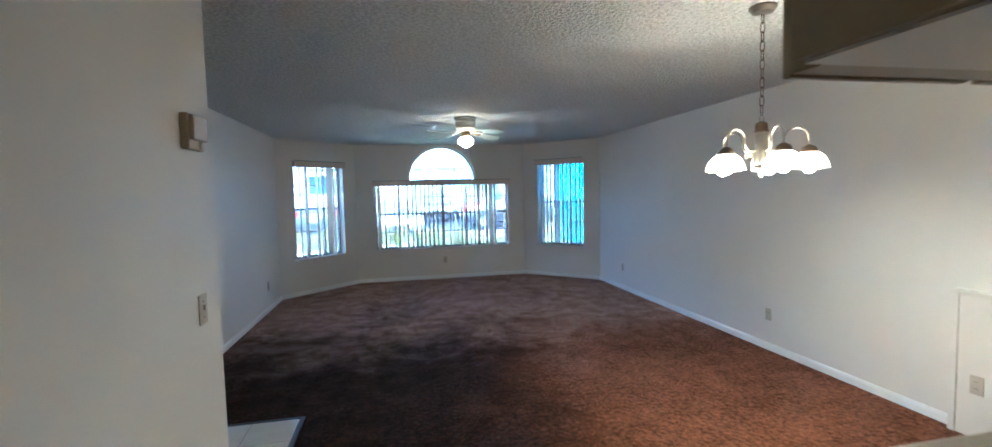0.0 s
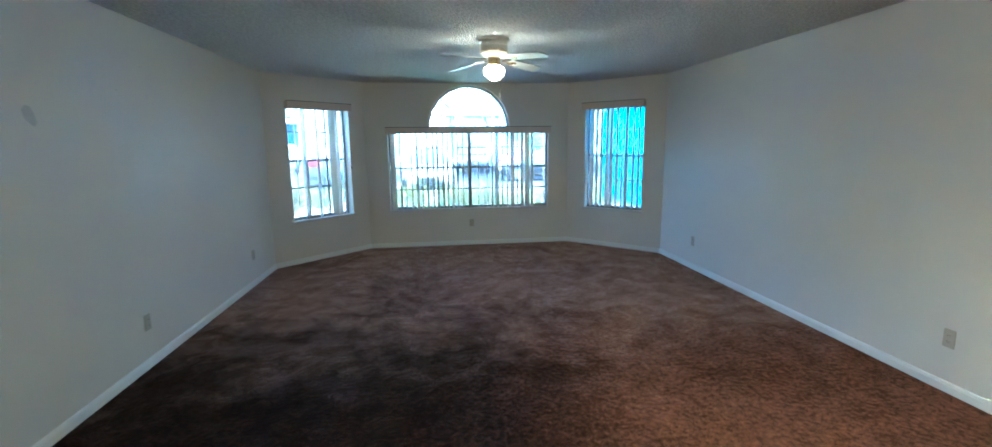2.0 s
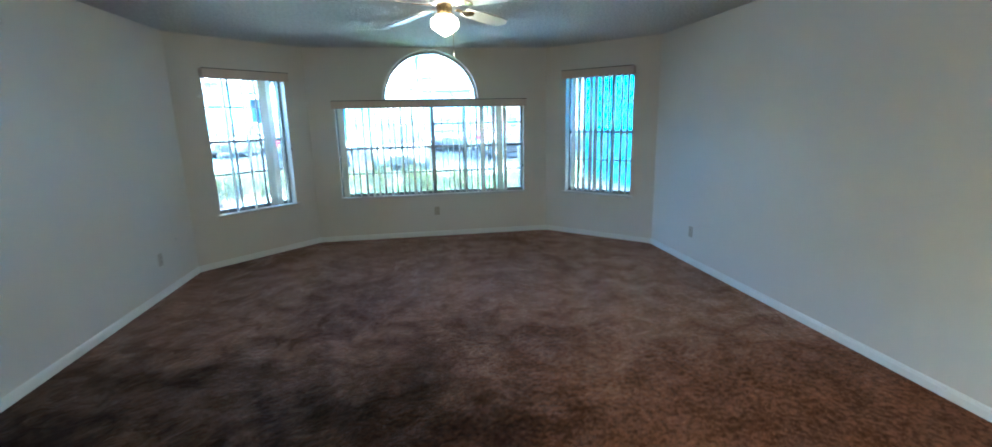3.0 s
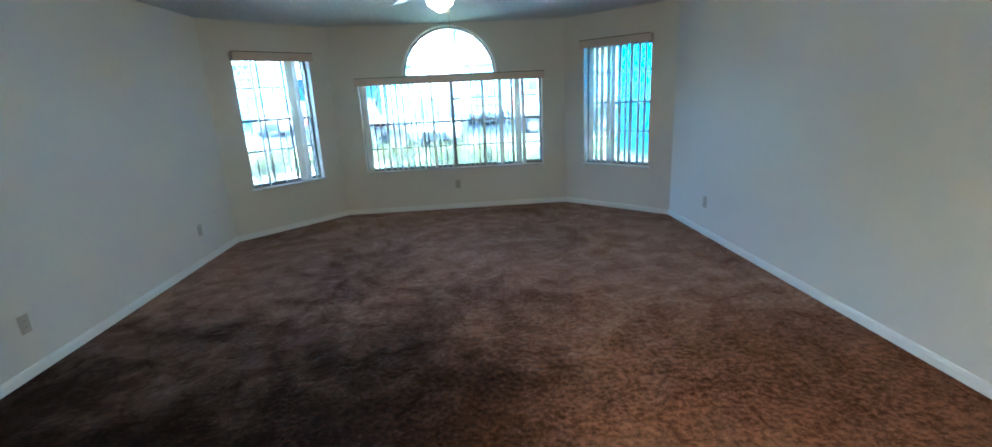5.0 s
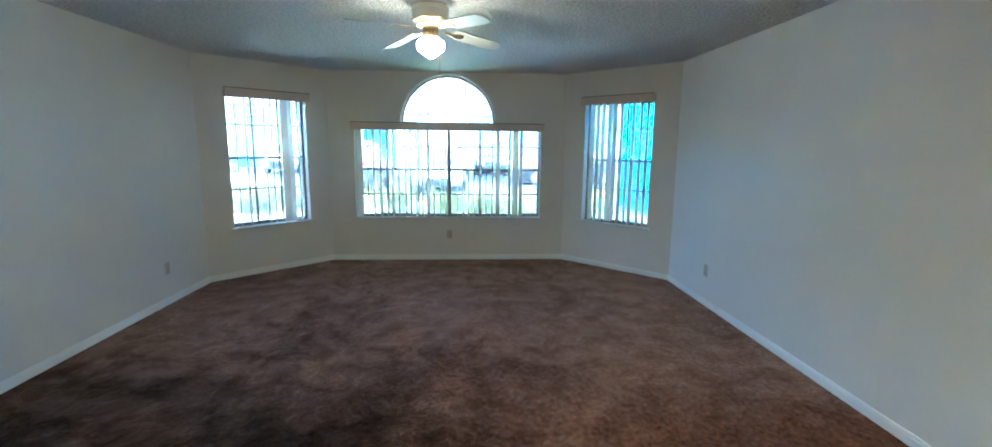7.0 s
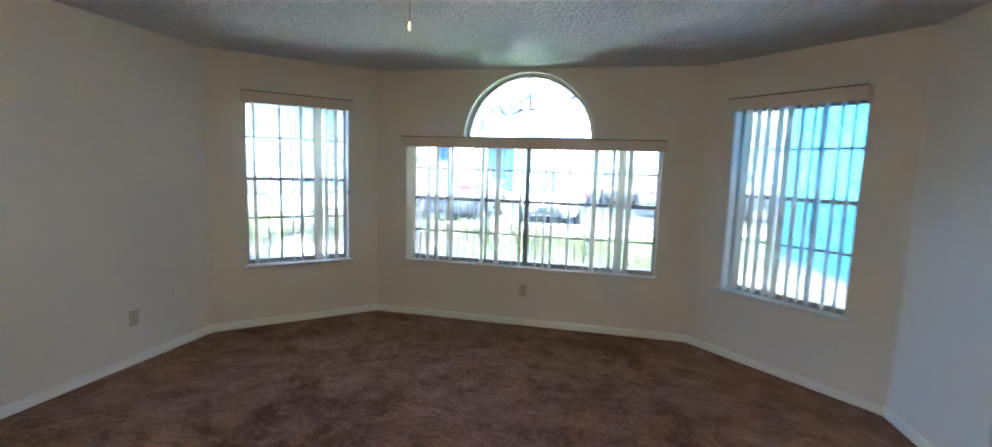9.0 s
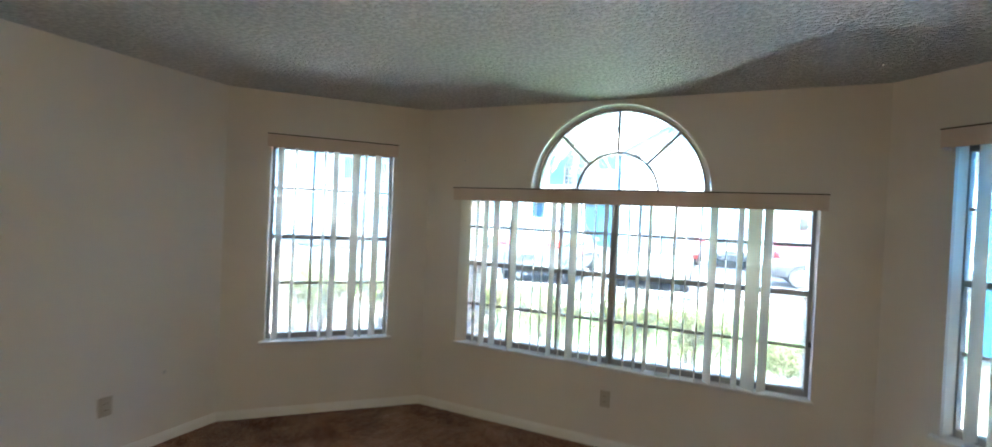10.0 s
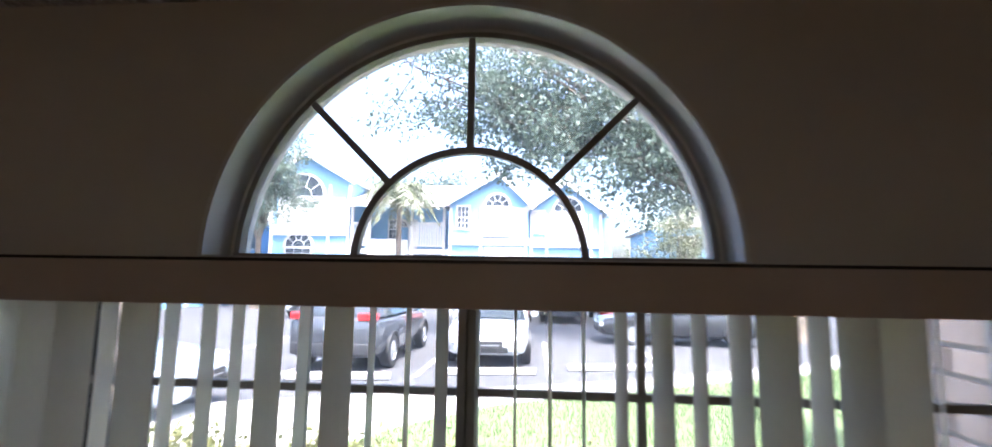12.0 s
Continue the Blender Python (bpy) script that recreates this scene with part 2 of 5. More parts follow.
def lathe(profile, seg=24, at=(0, 0, 0), bm=None):
    bm = bm or bmesh.new()
    rings = []
    for r, z in profile:
        rings.append([bm.verts.new((at[0] + r * math.cos(2 * math.pi * i / seg), at[1] + r * math.sin(2 * math.pi * i / seg), at[2] + z)) for i in range(seg)] if r > 1e-6 else [bm.verts.new((at[0], at[1], at[2] + z))])
    for a, b in zip(rings, rings[1:]):
        for i in range(seg):
            j = (i + 1) % seg
            vs = [a[i % len(a)], a[j % len(a)], b[j % len(b)], b[i % len(b)]]
            vs = [v for k, v in enumerate(vs) if v not in vs[:k]]
            if len(vs) > 2:
                bm.faces.new(vs)
    bmesh.ops.recalc_face_normals(bm, faces=bm.faces[:])
    return bm


def tube(points, r, seg=8, bm=None):
    """A round bar along points; r may be one radius or one for each point."""
    bm = bm or bmesh.new()
    pts = [Vector(p) for p in points]
    rs = r if isinstance(r, (list, tuple)) else [r] * len(pts)
    rings, side = [], None
    for i, p in enumerate(pts):
        d = (pts[min(i + 1, len(pts) - 1)] - pts[max(i - 1, 0)]).normalized()
        side = d.orthogonal().normalized() if side is None else (side - d * side.dot(d)).normalized()
        up = d.cross(side)
        rings.append([bm.verts.new(p + (side * math.cos(2 * math.pi * k / seg) + up * math.sin(2 * math.pi * k / seg)) * rs[i]) for k in range(seg)])
    for a, b in zip(rings, rings[1:]):
        for k in range(seg):
            bm.faces.new((a[k], a[(k + 1) % seg], b[(k + 1) % seg], b[k]))
    bm.faces.new(rings[0][::-1])
    bm.faces.new(rings[-1])
    return bm


def turned(bm, m):
    bmesh.ops.transform(bm, matrix=m, verts=bm.verts[:])
    return bm


def mesh_of(name, bm, material, smooth=False):
    me = bpy.data.meshes.new(name)
    bm.to_mesh(me)
    bm.free()
    me.materials.append(material)
    if smooth:
        me.polygons.foreach_set("use_smooth", [True] * len(me.polygons))
        me.set_sharp_from_angle(angle=radians(38))
    return me


def part(name, bm, material, parent=None, label="", smooth=False):
    ob = new(name, mesh_of(name, bm, material, smooth))
    ob.parent = parent
    return tagged(ob, label=label)


def piece(name, me, parent, m):
    ob = new(name, me)
    ob.parent = parent
    ob.matrix_basis = m
    return ob


def thing(name, m, label, category, group=""):
    ob = new(name)
    ob.empty_display_size = 0.1
    ob.matrix_basis = m
    return tagged(ob, label, category, group)


def structure(name, bm, material, label, category, smooth=False):
    return tagged(part(name, bm, material, None, label, smooth), category=category, kind="structure")


# ---- the room ----
XL, XR, YB, YS, XM1, XM2, H = -1.74, 3.43, 8.5, 7.45, -0.68, 2.37, 2.44
YBACK = -2.2
CX = (XL + XR) / 2
R2 = math.sqrt(2)


def pierced(bm, length, height, holes, thick):
    """A wall in the plane y = 0 to y = thick, along x, with rectangular holes (x0, x1, z0, z1)."""
    xs = sorted({0, length, *[h[0] for h in holes], *[h[1] for h in holes]})
    zs = sorted({0, height, *[h[2] for h in holes], *[h[3] for h in holes]})
    for x0, x1 in zip(xs, xs[1:]):
        z = 0
        cuts = sorted((h[2], h[3]) for h in holes if h[0] <= x0 and h[1] >= x1)
        for a, b in cuts + [(height, height)]:
            if a > z:
                box(bm, x0, 0, z, x1, thick, a)
            z = b
    bmesh.ops.remove_doubles(bm, verts=bm.verts[:], dist=0.0005)
    return bm


floor_poly = [(XL - 0.1, YBACK - 0.1), (XR + 0.1, YBACK - 0.1), (XR + 0.1, YS + 0.02), (XM2 + 0.05, YB + 0.1), (XM1 - 0.05, YB + 0.1), (XL - 0.1, YS + 0.02)]
structure("floor", prism(bmesh.new(), floor_poly, -0.12, 0.0), CARPET, "worn brown cut-pile carpet with brushed patches and painted window light", "carpet")
ceil_poly = [(XL - 0.1, YBACK - 0.1), (XR + 0.1, YBACK - 0.1), (XR + 0.1, YS + 0.07), (XM2 + 0.1, YB + 0.14), (XM1 - 0.1, YB + 0.14), (XL - 0.1, YS + 0.07)]
structure("ceiling", prism(bmesh.new(), ceil_poly, H, H + 0.14), CEIL, "off-white popcorn textured ceiling", "ceiling")

DOOR_Y0, DOOR_Y1, DOOR_Z = 2.32, 3.24, 2.06
wl = pierced(bmesh.new(), YS - YBACK + 0.1, H, [(DOOR_Y0 - YBACK + 0.1, DOOR_Y1 - YBACK + 0.1, -0.001, DOOR_Z)], 0.12)
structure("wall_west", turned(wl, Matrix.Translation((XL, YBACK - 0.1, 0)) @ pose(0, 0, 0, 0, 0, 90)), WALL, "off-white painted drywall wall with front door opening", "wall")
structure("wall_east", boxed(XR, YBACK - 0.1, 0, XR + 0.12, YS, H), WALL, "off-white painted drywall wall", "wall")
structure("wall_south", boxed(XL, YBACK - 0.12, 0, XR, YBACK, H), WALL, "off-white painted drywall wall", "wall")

# the bay: two slanted sides and the middle
SL = (XM1 - XL) * R2
BAY_L = pose(XL, YS, 0, 0, 0, 45)
BAY_R = pose(XM2, YB, 0, 0, 0, -45)
WIN_U0, WIN_U1, WIN_Z0, WIN_Z1 = 0.30, 1.20, 0.57, 2.06
for nm, m in (("wall_northwest", BAY_L), ("wall_northeast", BAY_R)):
    bm = bmesh.new()
    pierced(bm, SL, H, [(WIN_U0, WIN_U1, WIN_Z0, WIN_Z1)], 0.16)
    box(bm, -0.05, 0.03, 0, 0.0, 0.16, H)
    box(bm, SL, 0.03, 0, SL + 0.05, 0.16, H)
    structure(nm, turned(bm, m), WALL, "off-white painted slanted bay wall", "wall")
CW0, CW1, CZ0, CZ1 = -0.36, 2.06, 0.57, 1.74
AX, AR, AZ = 0.843, 0.622, 1.797
bm = bmesh.new()
pierced(bm, XM2 - XM1, AZ, [(CW0 - XM1, CW1 - XM1, CZ0, CZ1)], 0.16)
box(bm, 0, 0, AZ, AX - AR - XM1, 0.16, H)
box(bm, AX + AR - XM1, 0, AZ, XM2 - XM1, 0.16, H)
N = 48
for i in range(N):
    a0, a1 = math.pi * i / N, math.pi * (i + 1) / N
    q = [(AX - XM1 + AR * math.cos(a), AZ + AR * math.sin(a)) for a in (a0, a1)]
    pts = [(q[0][0], q[0][1]), (q[0][0], H), (q[1][0], H), (q[1][0], q[1][1])]
    f = [bm.verts.new((x, 0, z)) for x, z in pts]
    k = [bm.verts.new((x, 0.16, z)) for x, z in pts]
    bm.faces.new(f)
    bm.faces.new(k[::-1])
    bm.faces.new((f[0], f[3], k[3], k[0]))
    bm.faces.new((f[1], k[1], k[2], f[2]))
bmesh.ops.recalc_face_normals(bm, faces=bm.faces[:])
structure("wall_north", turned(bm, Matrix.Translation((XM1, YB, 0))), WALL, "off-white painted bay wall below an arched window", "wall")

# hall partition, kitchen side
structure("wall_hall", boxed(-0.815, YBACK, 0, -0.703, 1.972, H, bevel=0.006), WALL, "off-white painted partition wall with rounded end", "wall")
structure("wall_foyer", boxed(XL, 0.9, 0, -0.815, 1.0, H), WALL, "plain off-white wall closing the foyer", "wall")


def skirting(name, points):
    """A moulded baseboard along an open line of floor points; the room lies to the right of the line."""
    bm = bmesh.new()
    prof = [(0.0, 0.0), (0.0135, 0.0), (0.0135, 0.046), (0.010, 0.053), (0.010, 0.058), (0.005, 0.065), (0.0, 0.067)]
    pts = [Vector((x, y, 0)) for x, y in points]
    rows = []
    for i, p in enumerate(pts):
        dirs = [(pts[j + 1] - pts[j]).normalized() for j in (i - 1, i) if 0 <= j < len(pts) - 1]
        nrm = [Vector((d.y, -d.x, 0)) for d in dirs]
        off = sum(nrm, Vector()) / len(nrm)
        off = off / off.length_squared if len(nrm) > 1 else off
        rows.append([bm.verts.new(p + off * a + Vector((0, 0, z))) for a, z in prof])
    for a, b in zip(rows, rows[1:]):
        for k in range(len(prof)):
            bm.faces.new((a[k], a[(k + 1) % len(prof)], b[(k + 1) % len(prof)], b[k]))
    bm.faces.new(rows[0])
    bm.faces.new(rows[-1][::-1])
    bmesh.ops.recalc_face_normals(bm, faces=bm.faces[:])
    return structure(name, bm, TRIM, "white painted moulded baseboard along carpet", "baseboard")


skirting("baseboard", [(XL, DOOR_Y1 + 0.065), (XL, YS), (XM1, YB), (XM2, YB), (XR, YS), (XR, 2.075)])
skirting("baseboard", [(-0.703, YBACK), (-0.703, 1.967)][::-1])


# ---- windows ----
def sash_bars(parent, w, z0, z1, y, cols, rails, bars):
    """Frame, meeting rail and glazing bars of one unit between x 0 and w."""
    fr = bmesh.new()
    for a in ((0, z0, 0.024, z1), (w - 0.024, z0, w, z1), (0.024, z0, w - 0.024, z0 + 0.04), (0.024, z1 - 0.035, w - 0.024, z1)):
        box(fr, a[0], y - 0.02, a[1], a[2], y + 0.035, a[3], bevel=0.003)
    part("window_frame", fr, FRAME, parent)
    for z in rails:
        part("meeting_rail", boxed(0.024, y - 0.018, z - 0.017, w - 0.024, y + 0.02, z + 0.017, bevel=0.003), FRAME, parent)
    for z in bars:
        part("glazing_bar", boxed(0.024, y - 0.006, z - 0.0095, w - 0.024, y + 0.010, z + 0.0095), FRAME, parent)
    for i in range(1, cols):
        x = w * i / cols
        part("glazing_bar", boxed(x - 0.0095, y - 0.008, z0 + 0.04, x + 0.0095, y + 0.012, z1 - 0.035), FRAME, parent)
    p = part("pane", boxed(0.02, y + 0.0135, z0 + 0.03, w - 0.02, y + 0.0175, z1 - 0.03), GLASS, parent)
    p.visible_shadow = False


def insect_screen(parent, w, z0, z1):
    p = part("insect_screen", boxed(0.02, 0.1285, z0 + 0.02, w - 0.02, 0.1295, z1 - 0.002), SCREEN, parent, "grey insect screen mesh on the lower sash")
    p.visible_shadow = False


def side_window(name, m):
    w = thing(name, m @ Matrix.Translation((WIN_U0, 0, 0)), "single-hung window with bronze frame and glazing bars", "window")
    tagged(w, kind="structure")
    sash_bars(w, WIN_U1 - WIN_U0, WIN_Z0, WIN_Z1, 0.10, 3, [1.355], [1.73, 0.995])
    insect_screen(w, WIN_U1 - WIN_U0, WIN_Z0, 1.355)
    part("window_sill", boxed(-0.035, -0.04, WIN_Z0 - 0.02, WIN_U1 - WIN_U0 + 0.035, 0.078, WIN_Z0 + 0.003, bevel=0.004), SILL, w, "white cultured marble sill")
    return w


side_window("window_1", BAY_L)
side_window("window_2", BAY_R)
w = thing("window_3", pose(CW0, YB, 0), "wide double single-hung window with bronze frame", "window")
tagged(w, kind="structure")
HALF = (CW1 - CW0) / 2
for i in range(2):
    part("mullion", boxed(HALF - 0.022 + 0.0235 * i, 0.062, CZ0, HALF - 0.0015 + 0.0235 * i, 0.079, CZ1, bevel=0.003), FRAME, w)
    unit = new("window_unit")
    unit.parent = w
    unit.matrix_basis = Matrix.Translation((i * (HALF + 0.0), 0, 0))
    sash_bars(unit, HALF, CZ0, CZ1, 0.10, 3, [1.20], [1.497, 0.87])
    insect_screen(unit, HALF, CZ0, 1.20)
part("window_sill", boxed(-0.015, -0.022, CZ0 - 0.02, CW1 - CW0 + 0.015, 0.078, CZ0 + 0.003, bevel=0.004), SILL, w, "white cultured marble sill")

part("outer_sill", boxed(0.0, 0.162, CZ0 - 0.09, CW1 - CW0, 0.47, CZ0 - 0.015, bevel=0.006), SILL, w, "pale precast outer sill")

# half-round window above
w = thing("window_4", pose(AX, YB, AZ), "half-round fanlight window with sunburst bars", "window")
tagged(w, kind="structure")


def arc_bar(r0, r1, y0, y1, n=40):
    bm = bmesh.new()
    rows = []
    for i in range(n + 1):
        a = math.pi * i / n
        rows.append([bm.verts.new((r * math.cos(a), y, r * math.sin(a) + 0.0)) for r, y in ((r0, y0), (r1, y0), (r1, y1), (r0, y1))])
    for a, b in zip(rows, rows[1:]):
        for k in range(4):
            bm.faces.new((a[k], a[(k + 1) % 4], b[(k + 1) % 4], b[k]))
    bm.faces.new(rows[0])
    bm.faces.new(rows[-1][::-1])
    bmesh.ops.recalc_face_normals(bm, faces=bm.faces[:])
    return bm


part("casing", arc_bar(AR - 0.012, AR - 0.001, -0.006, 0.10), TRIM, w, "white painted arched reveal", True)
part("liner", arc_bar(AR - 0.027, AR - 0.012, 0.100, 0.14), TRIM, w, "white painted inner liner", True)
part("window_frame", arc_bar(AR - 0.041, AR - 0.027, 0.090, 0.14), FRAME, w, "", True)
part("sunburst_arc", arc_bar(0.277, 0.294, 0.092, 0.112), FRAME, w, "", True)
part("window_frame", boxed(-AR + 0.03, 0.085, 0.004, AR - 0.03, 0.14, 0.022), FRAME, w)
part("window_sill", boxed(-AR + 0.012, -0.006, 0.0005, AR - 0.012, 0.084, 0.012), SILL, w)
for a in (45, 90, 135):
    b = boxed(0.29, 0.093, -0.0085, AR - 0.03, 0.113, 0.0085)
    part("sunburst_bar", turned(b, pose(0, 0, 0, 0, -a, 0)), FRAME, w)
disc = bmesh.new()
ring = [((AR - 0.03) * math.cos(math.pi * i / 32), (AR - 0.03) * math.sin(math.pi * i / 32)) for i in range(33)]
prism(disc, ring, 0.1155, 0.1195)
p = part("pane", turned(disc, pose(0, 0, 0, 90, 0, 0) @ Matrix.Diagonal((1, 1, -1, 1))), GLASS, w)
p.visible_shadow = False


# ---- vertical blinds ----
def slat_mesh(length):
    """A curved vinyl vane, 89 mm wide, hung at the top, with a slot for the clip."""
    bm = bmesh.new()
    n, rows = 6, []
    for z in (0.0, -0.012, -length * 0.5, -length + 0.01, -length):
        row = []
        for side in (0.0006, -0.0006):
            pts = []
            for i in range(n + 1):
                u = -1 + 2 * i / n
                wdt = 0.0445 if z < -0.005 and z > -length + 0.005 else 0.0425
                pts.append(bm.verts.new((u * wdt, 0.004 * (1 - u * u) + side, z)))
            row += pts if side > 0 else pts[::-1]
        rows.append(row)
    k = len(rows[0])
    for a, b in zip(rows, rows[1:]):
        for i in range(k):
            bm.faces.new((a[i], a[(i + 1) % k], b[(i + 1) % k], b[i]))
    bm.faces.new(rows[0][::-1])
    bm.faces.new(rows[-1])
    bmesh.ops.recalc_face_normals(bm, faces=bm.faces[:])
    return mesh_of("slat", bm, SLAT, True)


def blind(m, width, ztop, zbot, over, spots, label):
    """spots: (place along the rail, degrees that the vane is turned from edge-on)."""
    b = thing("vertical_blind", m, label, "blind", "vertical blinds in the bay")
    face = boxed(-over, -0.092, ztop - 0.092, width + over, -0.087, ztop, bevel=0.0015)
    part("valance", face, VALANCE, b, "cream vinyl valance board")
    for x in (-over, width + over - 0.005):
        part("valance_return", boxed(x, -0.0868, ztop - 0.092, x + 0.005, -0.002, ztop), VALANCE, b)
    part("top_strip", boxed(-over - 0.002, -0.094, ztop + 0.0005, width + over + 0.002, -0.078, ztop + 0.007), DARKMETAL, b, "thin dark strip along the top of the valance")
    part("headrail", boxed(0.0, -0.062, ztop - 0.045, width, -0.022, ztop - 0.008, bevel=0.003), WHITE, b, "white aluminium head rail")
    me = slat_mesh(ztop - 0.055 - zbot)
    for x, a in spots:
        piece("slat", me, b, Matrix.Translation((x, -0.042, ztop - 0.05)) @ pose(0, 0, 0, 0, 0, 90 + a))
    cord = tube([(width - 0.03, -0.075, ztop - 0.06), (width - 0.028, -0.077, ztop - 0.45), (width - 0.03, -0.074, ztop - 0.86)], 0.0022, 6)
    part("pull_cord", cord, WHITE, b)
    part("cord_weight", lathe([(0, -0.02), (0.007, -0.018), (0.008, 0.0), (0.004, 0.018), (0, 0.02)], 10, (width - 0.03, -0.074, ztop - 0.87)), SLOT, b)
    return b


rnd = random.Random(5)
spots = [(0.07, -47), (0.172, 16), (0.248, -2), (0.336, -8), (0.417, 22), (0.489, -8), (0.566, 20), (0.653, 16), (0.719, 17), (0.794, -6), (0.869, 12), (0.947, -20), (1.02, 10), (1.099, 8), (1.172, -6), (1.328, 0), (1.399, -6), (1.468, -9), (1.543, 6), (1.626, 13), (1.699, 0), (1.78, 5), (1.852, 31), (1.932, -3), (2.006, 19), (2.082, 55), (2.156, -38)]
blind(pose(CW0, YB, 0), CW1 - CW0, 1.795, 0.585, 0.025, spots, "cream vinyl vertical blind hanging open in wide window")
lspots = [(0.07, -25), (0.176, -8), (0.381, -14), (0.459, -31), (0.609, 39), (0.68, 10), (0.773, -40), (0.87, -10)]
blind(BAY_L @ Matrix.Translation((WIN_U0, 0, 0)), 0.90, 2.11, 0.585, 0.02, lspots, "cream vinyl vertical blind with bunched vanes")
rspots = [(0.05 + i * 0.08 + rnd.uniform(-0.01, 0.01), rnd.gauss(2, 6)) for i in range(11)]
blind(BAY_R @ Matrix.Translation((WIN_U0, 0, 0)), 0.90, 2.12, 0.60, 0.02, rspots, "cream vinyl vertical blind beside blue siding")


# ---- ceiling fan ----
fan = thing("ceiling_fan", pose(0.867, 5.5, H), "white four-blade flush ceiling fan with lit schoolhouse globe", "ceiling fan")
part("canopy", lathe([(0, 0), (0.132, 0), (0.138, -0.006), (0.136, -0.02), (0.122, -0.03), (0.0, -0.03)], 36), WHITE, fan, "", True)
part("motor_housing", lathe([(0, -0.028), (0.116, -0.028), (0.118, -0.05), (0.1225, -0.054), (0.1225, -0.062), (0.118, -0.066), (0.118, -0.105), (0.112, -0.122), (0.094, -0.136), (0.09, -0.15), (0, -0.15)], 36), WHITE, fan, "", True)
part("trim_ring", lathe([(0.1165, -0.108), (0.1215, -0.110), (0.1215, -0.116), (0.115, -0.118)], 36), BRASS, fan, "brass trim ring", True)
part("switch_housing", lathe([(0, -0.148), (0.044, -0.148), (0.052, -0.155), (0.052, -0.17), (0.049, -0.205), (0.056, -0.212), (0.056, -0.222), (0.0, -0.222)], 28), BRASS, fan, "brass switch housing", True)
part("globe", lathe([(0.0, -0.352), (0.022, -0.346), (0.055, -0.324), (0.084, -0.303), (0.09, -0.291), (0.09, -0.256), (0.082, -0.240), (0.062, -0.230), (0.052, -0.221), (0.0, -0.220)], 10), LAMP, fan, "lit opal schoolhouse glass globe")
part("pull_chain", tube([(0.05, 0.03, -0.2), (0.056, 0.034, -0.3), (0.056, 0.034, -0.457)], 0.0016, 6), BRASS, fan)
part("chain_fob", lathe([(0, -0.02), (0.006, -0.016), (0.008, 0), (0.004, 0.016), (0, 0.018)], 10, (0.056, 0.034, -0.472)), WHITE, fan, "", True)
blade = bmesh.new()
outline = [(0.17, -0.045), (0.2, -0.055), (0.45, -0.066), (0.52, -0.06), (0.545, -0.03), (0.55, 0.0), (0.545, 0.03), (0.52, 0.06), (0.45, 0.066), (0.2, 0.055), (0.17, 0.045)]
prism(blade, outline, -0.004, 0.004)
blade_me = mesh_of("blade", turned(blade, pose(0, 0, 0, -12, 0, 0)), WHITE)
iron = bmesh.new()
prism(iron, [(0.1, -0.014), (0.16, -0.012), (0.2, -0.035), (0.235, -0.03), (0.25, 0.0), (0.235, 0.03), (0.2, 0.035), (0.16, 0.012), (0.1, 0.014)], -0.010, -0.0045)
iron_me = mesh_of("blade_iron", turned(iron, pose(0, 0, 0, -12, 0, 0)), BRASS)
for a in (37, 127, 217, 307):
    piece("blade", blade_me, fan, pose(0, 0, -0.158, 0, 0, a) @ Matrix.Rotation(radians(4.5), 4, "Y") @ Matrix.Diagonal((1.06, 1.0, 1, 1)))
    piece("blade_iron", iron_me, fan, pose(0, 0, -0.158, 0, 0, a) @ Matrix.Rotation(radians(4.5), 4, "Y") @ Matrix.Diagonal((1.06, 1.0, 1, 1)))


# ---- chandelier ----
ch = thing("chandelier", pose(1.87, 1.92, H), "brushed nickel five-arm chandelier with lit glass shades", "chandelier")
part("canopy", lathe([(0, 0), (0.062, 0), (0.066, -0.008), (0.05, -0.03), (0.012, -0.038), (0, -0.038)], 28), NICKEL, ch, "", True)
link = bmesh.new()
lp = [(0.0105 * math.cos(a), 0, 0.016 * math.copysign(1, math.sin(a)) * (1 if abs(math.sin(a)) > 0.3 else 0.6) + 0.0105 * math.sin(a)) for a in [2 * math.pi * (i + 0.5) / 12 for i in range(13)]]
tube(lp, 0.0026, 6, link)
link_me = mesh_of("chain_link", link, BRONZE, True)
for i in range(11):
    piece("chain_link", link_me, ch, pose(0, 0, -0.058 - i * 0.0455, 0, 0, 20 + 90 * (i % 2)))
part("loop", tube([(0.013 * math.cos(a), 0, -0.556 + 0.016 * math.sin(a)) for a in [2 * math.pi * i / 12 for i in range(13)]], 0.003, 6), NICKEL, ch, "", True)
part("cap", lathe([(0, -0.568), (0.012, -0.569), (0.026, -0.578), (0.030, -0.59), (0.030, -0.612), (0.036, -0.618), (0.036, -0.624), (0, -0.624)], 28), BRONZE, ch, "aged bronze cap", True)
part("stem", lathe([(0, -0.622), (0.031, -0.622), (0.031, -0.655), (0.033, -0.70), (0.038, -0.745), (0.045, -0.775), (0.047, -0.785), (0.043, -0.795), (0.022, -0.806), (0, -0.806)], 28), NICKEL, ch, "fluted nickel column", True)
part("finial", lathe([(0, -0.804), (0.010, -0.806), (0.009, -0.818), (0.014, -0.824), (0.014, -0.834), (0.007, -0.840), (0.009, -0.848), (0.005, -0.856), (0, -0.858)], 18), NICKEL, ch, "", True)
arm_pts = [(0.032, 0, -0.715), (0.055, 0, -0.722), (0.078, 0, -0.718), (0.094, 0, -0.703)]
for i in range(11):
    a = math.pi * (1 - i / 10)
    arm_pts.append((0.153 + 0.055 * math.cos(a), 0, -0.672 + 0.062 * math.sin(a)))
arm_pts.append((0.209, 0, -0.70))
